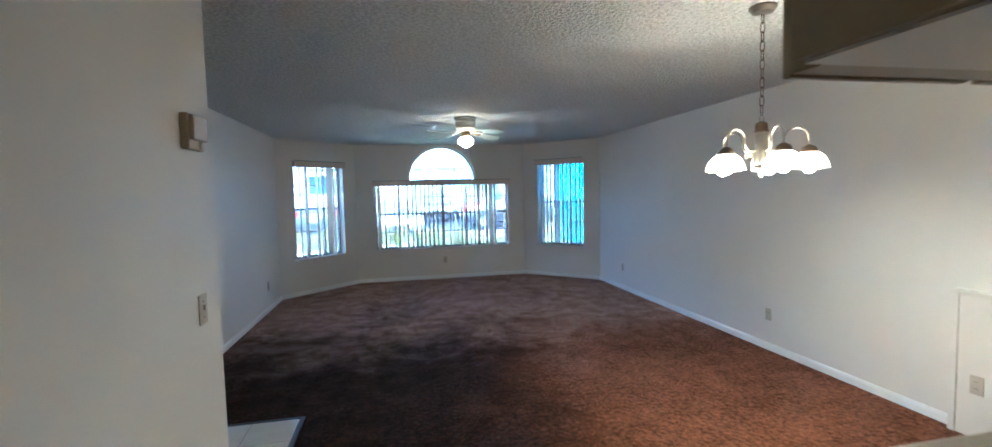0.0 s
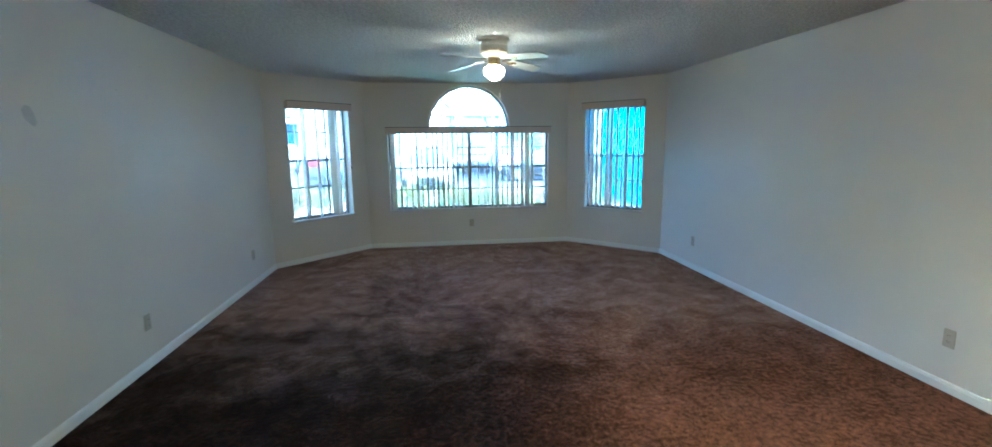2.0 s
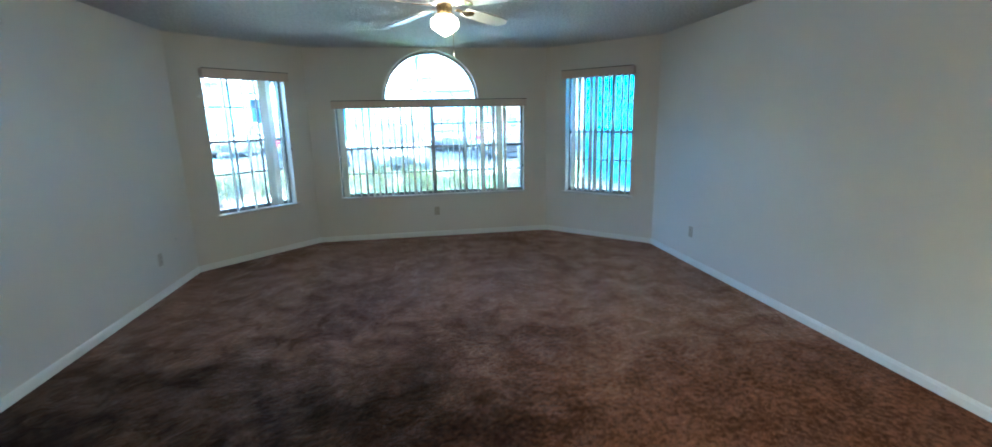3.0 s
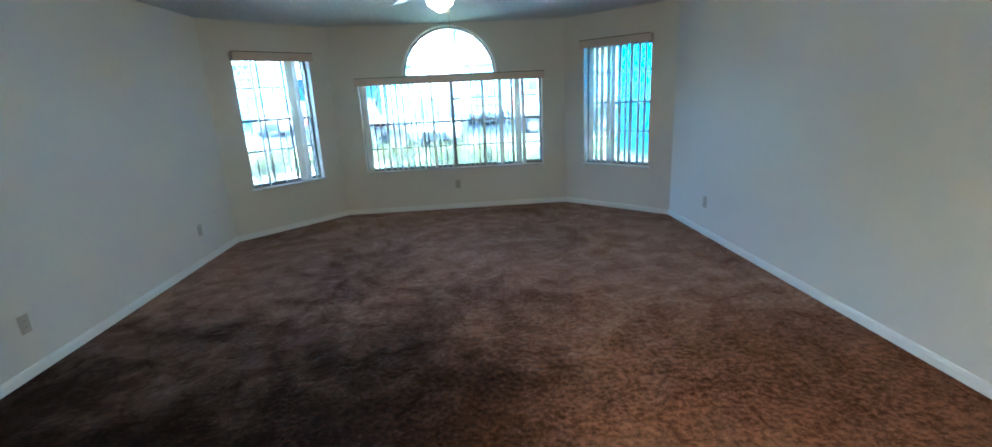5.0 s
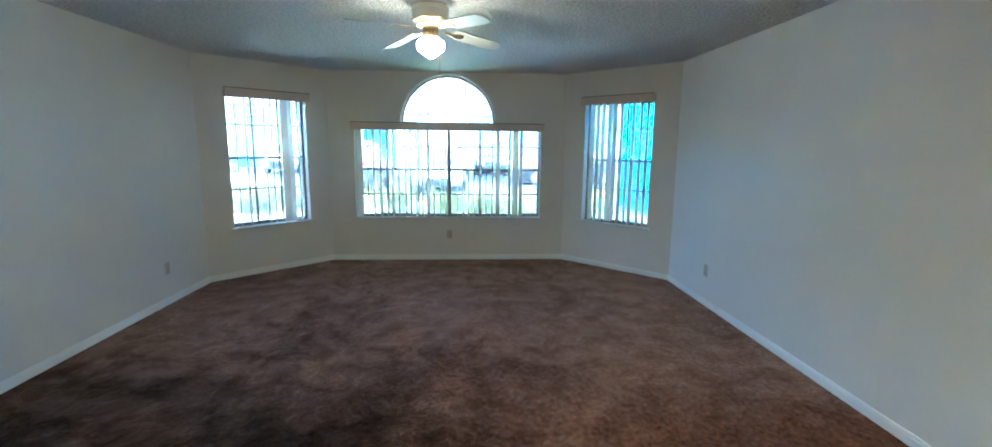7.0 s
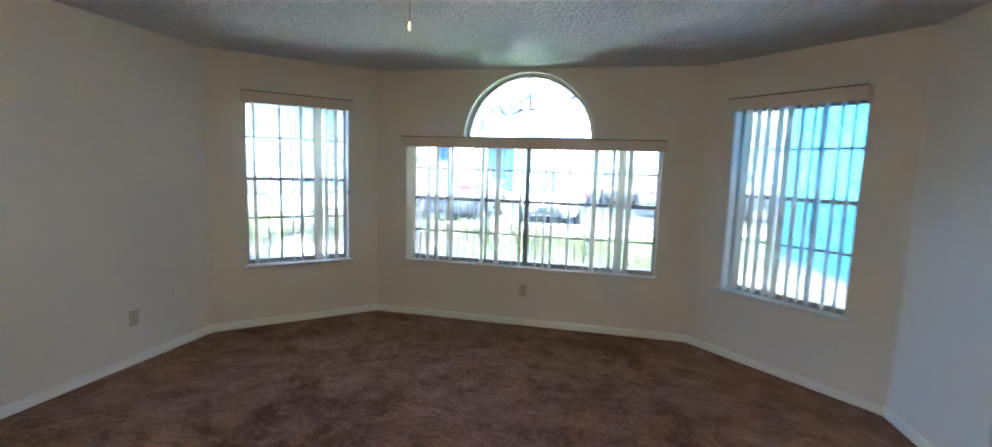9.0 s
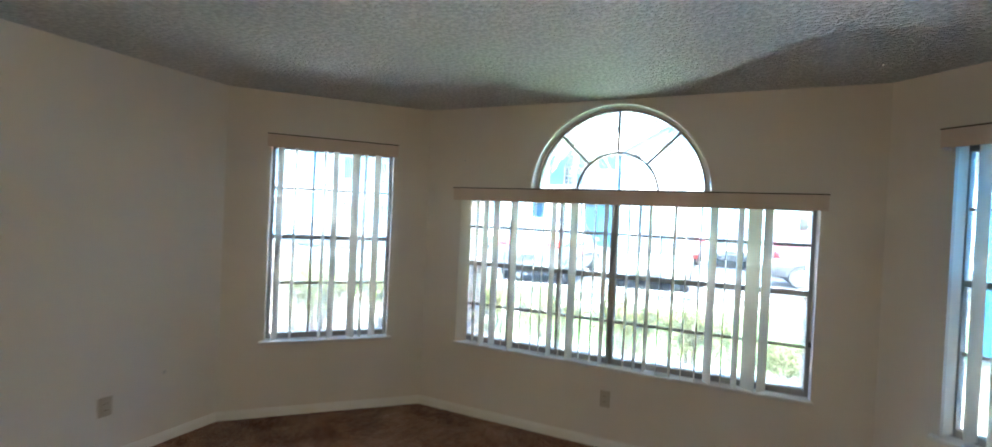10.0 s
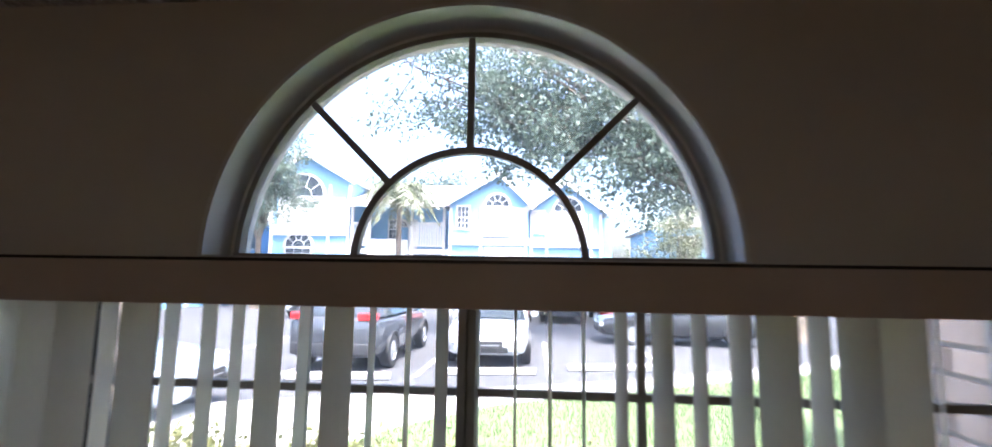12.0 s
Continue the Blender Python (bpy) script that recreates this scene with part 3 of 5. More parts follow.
arm_me = mesh_of("arm", tube(arm_pts, 0.0055, 8), NICKEL, True)
curl = [(0.070 + 0.020 * (1 - i / 16) * math.cos(2.2 - i * 0.6), 0, -0.738 + 0.020 * (1 - i / 16) * math.sin(2.2 - i * 0.6)) for i in range(14)]
curl_me = mesh_of("scroll", tube(curl, 0.0042, 6), NICKEL, True)
cup_me = mesh_of("cup", lathe([(0, -0.696), (0.008, -0.697), (0.018, -0.702), (0.031, -0.712), (0.036, -0.724), (0.038, -0.736), (0.03, -0.738), (0, -0.738)], 20, (0.21, 0, 0)), BRONZE, True)
shade_me = mesh_of("shade", lathe([(0.034, -0.735), (0.052, -0.744), (0.067, -0.760), (0.077, -0.780), (0.083, -0.800), (0.086, -0.812), (0.0835, -0.8125), (0.080, -0.800), (0.074, -0.782), (0.064, -0.763), (0.050, -0.748), (0.034, -0.739)], 28, (0.21, 0, 0)), SHADE, True)
rim_me = mesh_of("shade_rim", lathe([(0.0835, -0.808), (0.092, -0.8125), (0.0925, -0.8155), (0.0835, -0.8145)], 28, (0.21, 0, 0)), NICKEL, True)
bulb_me = mesh_of("bulb", lathe([(0, -0.838), (0.016, -0.834), (0.027, -0.822), (0.031, -0.805), (0.027, -0.785), (0.014, -0.76), (0.012, -0.738), (0, -0.737)], 16, (0.21, 0, 0)), BULB, True)
for i in range(5):
    a = -105 + 72 * i
    for nm, me in (("arm", arm_me), ("scroll", curl_me), ("cup", cup_me), ("shade", shade_me), ("shade_rim", rim_me), ("bulb", bulb_me)):
        piece(nm, me, ch, pose(0, 0, 0, 0, 0, a))


# ---- wall plates and small fixtures ----
def outlet(m, label="almond duplex outlet plate on the wall"):
    o = thing("wall_outlet", m, label, "outlet", "wall outlets")
    part("cover_plate", boxed(-0.035, -0.006, -0.0575, 0.035, -0.0003, 0.0575, bevel=0.002), PLASTIC, o)
    for z in (-0.02, 0.02):
        s = part("socket", boxed(-0.017, -0.0085, z - 0.0135, 0.017, -0.0055, z + 0.0135, bevel=0.001), PLASTIC, o)
        for x in (-0.006, 0.006):
            part("slot", boxed(x - 0.0012, -0.0092, z - 0.005, x + 0.0012, -0.0084, z + 0.005), SLOT, s)
    part("screw", turned(lathe([(0, 0), (0.003, 0), (0.0028, 0.0012), (0, 0.0015)], 8), Matrix.Translation((0, -0.006, 0)) @ pose(0, 0, 0, 90)), NICKEL, o)
    return o


ON_L, ON_R, ON_B = lambda y, z: pose(XL, y, z, 0, 0, 90), lambda y, z: pose(XR, y, z, 0, 0, -90), lambda x, z: pose(x, YB, z)
outlet(ON_B(0.856, 0.345))
outlet(ON_L(6.748, 0.345))
outlet(ON_L(4.735, 0.325))
outlet(ON_R(6.597, 0.343))
outlet(ON_R(3.62, 0.337))


def switch_plate(m, gangs, label):
    s = thing("light_switch", m, label, "switch", "light switches")
    w = 0.035 + 0.023 * (gangs - 1)
    part("cover_plate", boxed(-w, -0.006, -0.0575, w, -0.0003, 0.0575, bevel=0.002), PLASTIC, s)
    for i in range(gangs):
        x = (i - (gangs - 1) / 2) * 0.046
        t = boxed(x - 0.005, -0.014, -0.004, x + 0.005, -0.005, 0.016, bevel=0.0015)
        part("toggle", t, PLASTIC, s)
        for z in (-0.03, 0.03):
            part("screw", boxed(x - 0.003, -0.0075, z - 0.003, x + 0.003, -0.0055, z + 0.003, bevel=0.001), SLOT, s)
    return s


switch_plate(ON_L(3.44, 1.15), 2, "almond double light switch beside the front door")
ON_H = lambda y, z: pose(-0.703, y, z, 0, 0, 90)
switch_plate(ON_H(1.785, 1.125), 1, "almond single light switch on partition wall")

th = thing("thermostat", ON_H(1.757, 1.79), "old tan wall thermostat with a small dial", "thermostat")
part("body", boxed(-0.07, -0.03, -0.065, 0.07, -0.0003, 0.065, bevel=0.006), TANPLASTIC, th)
part("cover", boxed(-0.064, -0.045, -0.03, 0.064, -0.0295, 0.06, bevel=0.005), TANPLASTIC, th, "raised tan cover")
part("dial", turned(lathe([(0, 0), (0.017, 0), (0.016, 0.01), (0.012, 0.013), (0, 0.013)], 18), Matrix.Translation((0.03, -0.0295, -0.046)) @ pose(0, 0, 0, 90)), NICKEL, th, "", True)

chime = thing("door_chime", ON_L(3.70, 2.13), "beige plastic door chime box above the switch", "door chime")
part("cover", boxed(-0.11, -0.055, -0.055, 0.11, -0.002, 0.055, bevel=0.006), PLASTIC, chime)
part("base", boxed(-0.1, -0.0018, -0.045, 0.1, -0.0003, 0.045), SLOT, chime)
for i in range(6):
    part("grille_slot", boxed(-0.09 + i * 0.035, -0.0556, -0.045, -0.075 + i * 0.035, -0.0549, -0.041), SLOT, chime)

# scuffs and nail holes
SCUFF = mat("grey_scuff", (0.52, 0.51, 0.48), (0.62, 0.60, 0.56), scale=30, fine=120, rough=0.8)


def scuff(m, pts, name="wall_scuff", label="grey scuff mark on painted wall"):
    s = thing(name, m, label, "scuff")
    tagged(s, kind="structure")
    part("mark", turned(prism(bmesh.new(), pts, 0.0003, 0.0008), pose(0, 0, 0, 90)), SCUFF, s)


scuff(ON_L(4.02, 1.72), [(-0.045, 0.03), (-0.02, 0.055), (0.012, 0.05), (0.03, 0.02), (0.045, -0.03), (0.025, -0.055), (0.0, -0.04), (-0.03, -0.02)])
scuff(ON_L(7.08, 0.46), [(-0.012, 0.01), (0.0, 0.014), (0.012, 0.006), (0.008, -0.012), (-0.008, -0.01)], "coax_hole", "small dark hole in painted wall")
for y, z in ((4.75, 1.93), (5.05, 2.12), (5.08, 1.92)):
    scuff(ON_L(y, z), [(-0.006, -0.004), (0.006, -0.005), (0.007, 0.005), (-0.005, 0.006)], "nail_hole", "small nail hole in painted wall")

scuff(ON_B(-0.345, 2.021), [(-0.005, -0.004), (0.005, -0.005), (0.006, 0.005), (-0.004, 0.006)], "nail_hole", "small nail hole in painted wall")

# ---- front door ----
door = thing("door_1", pose(XL, DOOR_Y0, 0, 0, 0, 90), "closed cream painted front door with knob", "door")
tagged(door, kind="structure")
W = DOOR_Y1 - DOOR_Y0
part("leaf", boxed(0.02, 0.012, 0.008, W - 0.029, 0.055, DOOR_Z - 0.024, bevel=0.003), DOORPAINT, door)
for nm, a in (("jamb", (0.0, -0.004, 0, 0.017, 0.115, DOOR_Z)), ("jamb", (W - 0.017, -0.004, 0, W, 0.115, DOOR_Z)), ("head_jamb", (0.017, -0.004, DOOR_Z - 0.017, W - 0.017, 0.115, DOOR_Z))):
    part(nm, boxed(*a), TRIM, door)
for nm, a in (("casing", (-0.06, -0.016, 0, -0.002, -0.0005, DOOR_Z + 0.06)), ("casing", (W + 0.002, -0.016, 0, W + 0.06, -0.0005, DOOR_Z + 0.06)), ("head_casing", (-0.002, -0.016, DOOR_Z + 0.002, W + 0.002, -0.0005, DOOR_Z + 0.06))):
    part(nm, boxed(*a, bevel=0.004), TRIM, door)
part("knob", turned(lathe([(0, 0), (0.03, 0), (0.03, 0.004), (0.012, 0.008), (0.011, 0.03), (0.026, 0.045), (0.028, 0.058), (0.02, 0.068), (0, 0.07)], 20), Matrix.Translation((W - 0.066, 0.012, 0.92)) @ pose(0, 0, 0, 90)), DARKMETAL, door, "dark bronze door knob", True)
part("night_latch", boxed(W - 0.05, -0.012, 1.50, W - 0.034, 0.0125, 1.66, bevel=0.004), DARKMETAL, door, "dark metal swing bar latch")
part("latch_keeper", boxed(W + 0.012, -0.026, 1.55, W + 0.03, -0.0162, 1.62, bevel=0.003), DARKMETAL, door)
part("deadbolt", turned(lathe([(0, 0), (0.026, 0), (0.026, 0.008), (0.02, 0.012), (0, 0.012)], 18), Matrix.Translation((W - 0.075, 0.012, 1.08)) @ pose(0, 0, 0, 90)), BRASS, door, "", True)

# ---- foyer tiles ----
tile_floor = structure("foyer_floor", boxed(XL + 0.0135, 1.0, 0.0005, -0.675, 3.225, 0.006), GROUT, "pale square foyer tiles with grey grout", "tile floor")
tile_me = mesh_of("tile", boxed(-0.149, -0.149, 0, 0.149, 0.149, 0.008, bevel=0.002), TILE)
for i in range(3):
    for j in range(7):
        piece("tile", tile_me, tile_floor, Matrix.Translation((-0.83 - 0.305 * i, 3.07 - 0.305 * j, 0.0045)))
strip = bmesh.new()
box(strip, -0.674, 1.0, 0.0, -0.645, 3.255, 0.012, bevel=0.003)
box(strip, XL + 0.014, 3.226, 0.0, -0.674, 3.255, 0.012, bevel=0.003)
structure("threshold_strip", strip, DARKMETAL, "dark metal carpet edge strip", "edge strip")

# ---- kitchen peninsula ----
structure("half_wall", boxed(0.78, 0.20, 0, XR, 0.32, 1.03), WALL, "off-white half wall under breakfast bar", "half wall")
bar = thing("bar_counter", pose(0, 0, 0), "cream laminate breakfast bar counter on half wall", "counter")
part("countertop", boxed(0.66, 0.10, 1.03, XR - 0.003, 0.47, 1.07, bevel=0.008), COUNTER, bar)
cab = thing("wall_cabinet", pose(0.598, 0.13, 1.715), "almond laminate hanging cabinet above breakfast bar", "cabinet")
part("body", boxed(0, 0, 0.002, 1.2, 0.255, 0.715, bevel=0.002), CABINET, cab)
part("bottom_panel", boxed(0.018, 0.018, -0.003, 1.18, 0.25, 0.0018), DOORPAINT, cab, "pale recessed bottom panel")
part("face_frame", boxed(0.058, 0.2555, 0.0, 1.2, 0.3195, 0.715, bevel=0.002), CABINET, cab)
for i in range(3):
    d = part("door", boxed(0.060 + 0.39 * i, 0.320, -0.004, 0.42 + 0.39 * i, 0.338, 0.70, bevel=0.004), CABINET, cab)
    part("knob", turned(lathe([(0, 0), (0.008, 0), (0.007, 0.012), (0.015, 0.02), (0.013, 0.028), (0, 0.03)], 14), Matrix.Translation((0.35 + 0.4 * i, 0.339, 0.06)) @ pose(0, 0, 0, -90)), NICKEL, d, "", True)
part("hook", turned(lathe([(0, 0), (0.022, 0), (0.024, 0.006), (0.018, 0.014), (0, 0.016)], 18), Matrix.Translation((0, 0.13, 0.10)) @ pose(0, 0, 0, 0, -90, 0)), WHITE, cab, "small round white plastic fitting", True)

ledge = structure("wall_ledge", boxed(XR - 0.055, 1.25, 0, XR, 2.06, 0.86, bevel=0.004), WALL, "low boxed-out off-white wall panel", "wall panel")
part("edge_trim", boxed(XR - 0.067, 2.035, 0.0, XR - 0.0005, 2.073, 0.885, bevel=0.004), WALL, ledge)
part("top_trim", boxed(XR - 0.067, 1.25, 0.861, XR - 0.0005, 2.034, 0.885, bevel=0.004), WALL, ledge)
outlet(pose(XR - 0.055, 1.93, 0.33, 0, 0, -90), "almond duplex outlet on boxed-out panel")

# ---- outside ----
GZ = -0.05
ASPHALT = mat("worn_asphalt", (0.075, 0.075, 0.08), (0.05, 0.05, 0.054), scale=0.4, fine=70, rough=0.9, bump=0.3, depth=0.004)
CONCRETE = mat("pale_concrete", (0.46, 0.445, 0.42), (0.36, 0.35, 0.33), scale=1.1, fine=60, rough=0.85, bump=0.2)
LAWN = mat("lawn_soil", (0.14, 0.19, 0.075), (0.09, 0.13, 0.05), scale=1.2, fine=45, rough=0.95, bump=0.5, depth=0.01)
BED = mat("pale_gravel_bed", (0.46, 0.42, 0.36), (0.28, 0.25, 0.21), scale=2.5, fine=55, rough=0.95, bump=0.6, depth=0.012)
BLADE = thin("grass_blade", (0.17, 0.25, 0.09), 0.3)
LEAF_G = thin("shrub_leaf", (0.23, 0.235, 0.09), 0.35)
LEAF_D = thin("oak_leaf", (0.13, 0.175, 0.13), 0.35)
LEAF_P = thin("palm_leaf", (0.24, 0.26, 0.16), 0.3)
PETAL = thin("white_petal", (0.80, 0.80, 0.76), 0.3)
BARK = mat("grey_bark", (0.20, 0.16, 0.12), (0.11, 0.085, 0.065), scale=4, fine=30, rough=0.95, bump=0.8, depth=0.02, stretch=(1, 1, 0.3))
TWIG = mat("shrub_twig", (0.14, 0.10, 0.07), (0.09, 0.065, 0.045), rough=0.9)
SIDING = mat("blue_siding", (0.062, 0.26, 0.46), (0.057, 0.245, 0.43), scale=2, fine=60, rough=0.55, bump=0.05, vary=0.04)
STUCCO = mat("blue_stucco", (0.27, 0.50, 0.74), (0.25, 0.47, 0.70), scale=0.6, fine=40, rough=0.8, bump=0.1)
TRIMW = mat("white_exterior_trim", (0.80, 0.79, 0.76), (0.74, 0.73, 0.70), scale=1.5, fine=30, rough=0.6, bump=0.05)
ROOF = mat("pale_shingle", (0.52, 0.48, 0.43), (0.40, 0.37, 0.33), scale=1.5, fine=20, rough=0.9, bump=0.4, depth=0.02)
BRICK = mat("tan_brick", (0.60, 0.47, 0.39), (0.52, 0.40, 0.32), scale=9, fine=70, rough=0.9, bump=0.4, depth=0.003, vary=0.16)
MORTAR = mat("grey_mortar", (0.36, 0.33, 0.29), rough=0.95, bump=0.3)
DARKGLASS = mat("far_window_glass", (0.05, 0.07, 0.09), (0.07, 0.09, 0.11), scale=1, rough=0.08, bump=0.0, spec=0.8)
BLINDW = mat("closed_white_blind", (0.66, 0.66, 0.63), (0.6, 0.6, 0.57), scale=1, rough=0.6, stretch=(1, 1, 14))

structure("ground", boxed(-400, -300, GZ - 0.3, 400, 900, GZ), ASPHALT, "worn grey asphalt parking lot", "parking lot")
edge = [(-12, 12.2), (-3.2, 12.9), (-0.65, 13.85), (2.55, 15.1), (6.45, 17.1), (9.0, 19.5)]
structure("pavement", prism(bmesh.new(), [(-4.4, 8.665), (9.6, 8.665), (9.6, 20.6)] + [(x + 0.15, y + 0.95) for x, y in edge[:0:-1]] + [(-4.4, 13.3)], GZ - 0.1, GZ + 0.09), CONCRETE, "pale concrete pavement with raised kerb", "pavement")
structure("lawn", prism(bmesh.new(), [(-1.6, 10.9), (9.5, 10.9), (9.5, 19.9)] + edge[:2:-1] + [(0.6, 14.1), (-0.4, 13.1), (-1.2, 12.0)], GZ + 0.05, GZ + 0.115), LAWN, "short green lawn beside pavement", "lawn")
structure("planting_bed", prism(bmesh.new(), [(-2.6, 8.67), (4.86, 8.67), (4.62, 12.7), (3.95, 12.7), (3.3, 10.9), (-2.4, 10.9)], GZ + 0.05, GZ + 0.125), BED, "pale gravel planting bed under the window", "planting bed")

# grass blades
rg = np.random.RandomState(3)


def blades(n, area, keep, zbase, hmin, hmax, width, name, material, label, category):
    x = rg.uniform(area[0], area[1], n)
    y = rg.uniform(area[2], area[3], n)
    ok = keep(x, y)
    x, y = x[ok], y[ok]
    n = len(x)
    a, h, lean = rg.uniform(0, 6.283, n), rg.uniform(hmin, hmax, n), rg.uniform(-0.4, 0.4, (n, 2))
    v = np.zeros((n, 3, 3))
    v[:, 0] = np.stack([x - np.cos(a) * width, y - np.sin(a) * width, np.full(n, zbase)], 1)
    v[:, 1] = np.stack([x + np.cos(a) * width, y + np.sin(a) * width, np.full(n, zbase)], 1)
    v[:, 2] = np.stack([x + lean[:, 0] * h, y + lean[:, 1] * h, zbase + h], 1)
    me = bpy.data.meshes.new(name)
    me.from_pydata(v.reshape(-1, 3).tolist(), [], np.arange(3 * n).reshape(-1, 3).tolist())
    me.materials.append(material)
    return tagged(new(name, me), label, category, kind="stuff")


ex, ey = np.array([-1.6, -1.2, -0.4, 0.6, 2.55, 6.45, 9.0]), np.array([10.9, 12.0, 13.1, 14.1, 15.1, 17.1, 19.5])
blades(60000, (-1.55, 9.4, 10.9, 19.8), lambda x, y: (y < np.interp(x, ex, ey) - 0.05) & ((y > 10.9 + (x - 3.3) * 2.8) | (x < 3.3) | (x > 4.9)), GZ + 0.112, 0.03, 0.085, 0.006, "grass", BLADE, "short green grass blades on the lawn", "grass")


def leaves(clumps, per, size, spread, seed, flat=0.6):
    """Folded leaves scattered round clump centres: one mesh."""
    r = np.random.RandomState(seed)
    c = np.repeat(np.array(clumps, float), per, 0)
    n = len(c)
    p = c[:, :3] + r.normal(0, 1, (n, 3)) * np.array([1, 1, flat]) * (c[:, 3:4] if c.shape[1] > 3 else spread)
    d = r.normal(0, 1, (n, 3))
    d /= np.linalg.norm(d, axis=1, keepdims=True)
    e = np.cross(d, r.normal(0, 1, (n, 3)))
    e /= np.linalg.norm(e, axis=1, keepdims=True)
    nn = np.cross(d, e)
    s = (size * r.uniform(0.6, 1.4, n))[:, None]
    v = np.stack([p, p + d * s * 0.5 + e * s * 0.3 + nn * s * 0.1, p + d * s, p + d * s * 0.5 - e * s * 0.3 + nn * s * 0.1], 1)
    i = np.arange(n)[:, None] * 4
    f = np.concatenate([i + [0, 1, 2], i + [0, 2, 3]])
    return v.reshape(-1, 3).tolist(), f.tolist()


def leaf_part(name, data, material, parent, label=""):
    me = bpy.data.meshes.new(name)
    me.from_pydata(data[0], [], data[1])
    me.materials.append(material)
    ob = new(name, me)
    ob.parent = parent
    return tagged(ob, label=label, kind="stuff")


def shrub(x, y, w, h, seed, stems=16, per=15, size=0.05, label="leggy green shrub with bare stems in gravel", crown=0.45, flowers=False):
    r = random.Random(seed)
    t = thing("shrub", pose(x, y, GZ + 0.12), label, "shrub", "shrubs in the planting bed")
    bm, tips = bmesh.new(), []
    for i in range(stems):
        a, d = r.uniform(0, 6.28), r.uniform(0.2, 1) * w / 2
        top = Vector((math.cos(a) * d, math.sin(a) * d * 0.6, h * r.uniform(0.7, 1.0)))
        foot = Vector((math.cos(a) * d * 0.35, math.sin(a) * d * 0.2, -0.01))
        mid = foot.lerp(top, 0.5) + Vector((r.uniform(-0.05, 0.05), r.uniform(-0.05, 0.05), 0))
        tube([foot, mid, top], [0.007, 0.0055, 0.003], 5, bm)
        for k in range(2):
            q = mid.lerp(top, r.uniform(0.0, 0.6))
            e = q + Vector((r.uniform(-0.14, 0.14), r.uniform(-0.1, 0.1), r.uniform(0.08, 0.22)))
            tube([q, e], [0.004, 0.002], 4, bm)
            tips.append((*e, 0.055))
        for u in (1.0, 0.85, 1 - crown):
            tips.append((*mid.lerp(top, u), 0.06))
    part("stem", bm, TWIG, t)
    leaf_part("foliage", leaves(tips, per, size, 0.06, seed, 0.8), LEAF_G, t)
    if flowers:
        heads = [(x_ + r.uniform(-0.05, 0.05), y_ + r.uniform(-0.05, 0.05), z_ + 0.03, 0.022) for x_, y_, z_, _ in tips if r.random() < 0.3]
        leaf_part("blossom", leaves(heads, 9, 0.035, 0.02, seed + 1, 0.8), PETAL, t, "small white blossoms")
    return t


for i, (x, y, w, h) in enumerate([(-1.75, 10.25, 0.95, 0.66), (-0.95, 10.3, 0.95, 0.70), (-0.15, 10.35, 0.95, 0.69), (0.62, 10.4, 0.95, 0.66), (1.32, 10.45, 0.8, 0.6)]):
    shrub(x, y, w, h, 20 + i, stems=20)
for i, (x, y, w, h) in enumerate([(2.35, 10.5, 0.9, 0.34), (3.05, 10.65, 0.8, 0.4), (2.75, 9.95, 0.6, 0.45)]):
    shrub(x, y, w, h, 40 + i, stems=14, label="low yellow-green shrub beside the lawn", crown=0.7)
for i, (x, y, w, h) in enumerate([(-2.85, 9.55, 0.95, 0.8), (-2.4, 10.25, 0.9, 0.72), (-3.5, 10.15, 0.9, 0.7)]):
    shrub(x, y, w, h, 60 + i, stems=24, per=20, label="bushy shrub with white blossoms outside the side window", crown=0.8, flowers=True)

# ---- blue siding wing of the house, running out beside the bay ----
wing = tagged(new("wall_outside", mesh_of("wall_outside", boxed(0.02, 0.0, -0.3, 0.18, 5.3, 5.4), STUCCO)), "blue painted lap siding wing with white corner board", "siding wall", kind="structure")
wing.matrix_basis = Matrix.Translation((4.93, 7.9, GZ)) @ pose(0, 0, 0, 0, 0, 3.9)
lap = bmesh.new()
vs = [lap.verts.new(p) for p in [(0.019, 0, 0), (-0.008, 0, 0), (0.008, 0, 0.185), (0.019, 0, 0.185), (0.019, 5.2, 0), (-0.008, 5.2, 0), (0.008, 5.2, 0.185), (0.019, 5.2, 0.185)]]
for q in ((0, 1, 2, 3), (7, 6, 5, 4), (0, 4, 5, 1), (1, 5, 6, 2), (2, 6, 7, 3), (3, 7, 4, 0)):
    lap.faces.new([vs[k] for k in q])
bmesh.ops.recalc_face_normals(lap, faces=lap.faces[:])
lap_me = mesh_of("siding_board", lap, SIDING)
for i in range(29):
    piece("siding_board", lap_me, wing, Matrix.Translation((0, 0, 0.22 + 0.175 * i)))
part("corner_board", boxed(-0.03, 5.2, 0.1, 0.2, 5.34, 5.4, bevel=0.004), TRIMW, wing, "white corner board")
part("plinth", boxed(-0.01, 0, -0.1, 0.019, 5.2, 0.218), CONCRETE, wing, "grey concrete plinth")

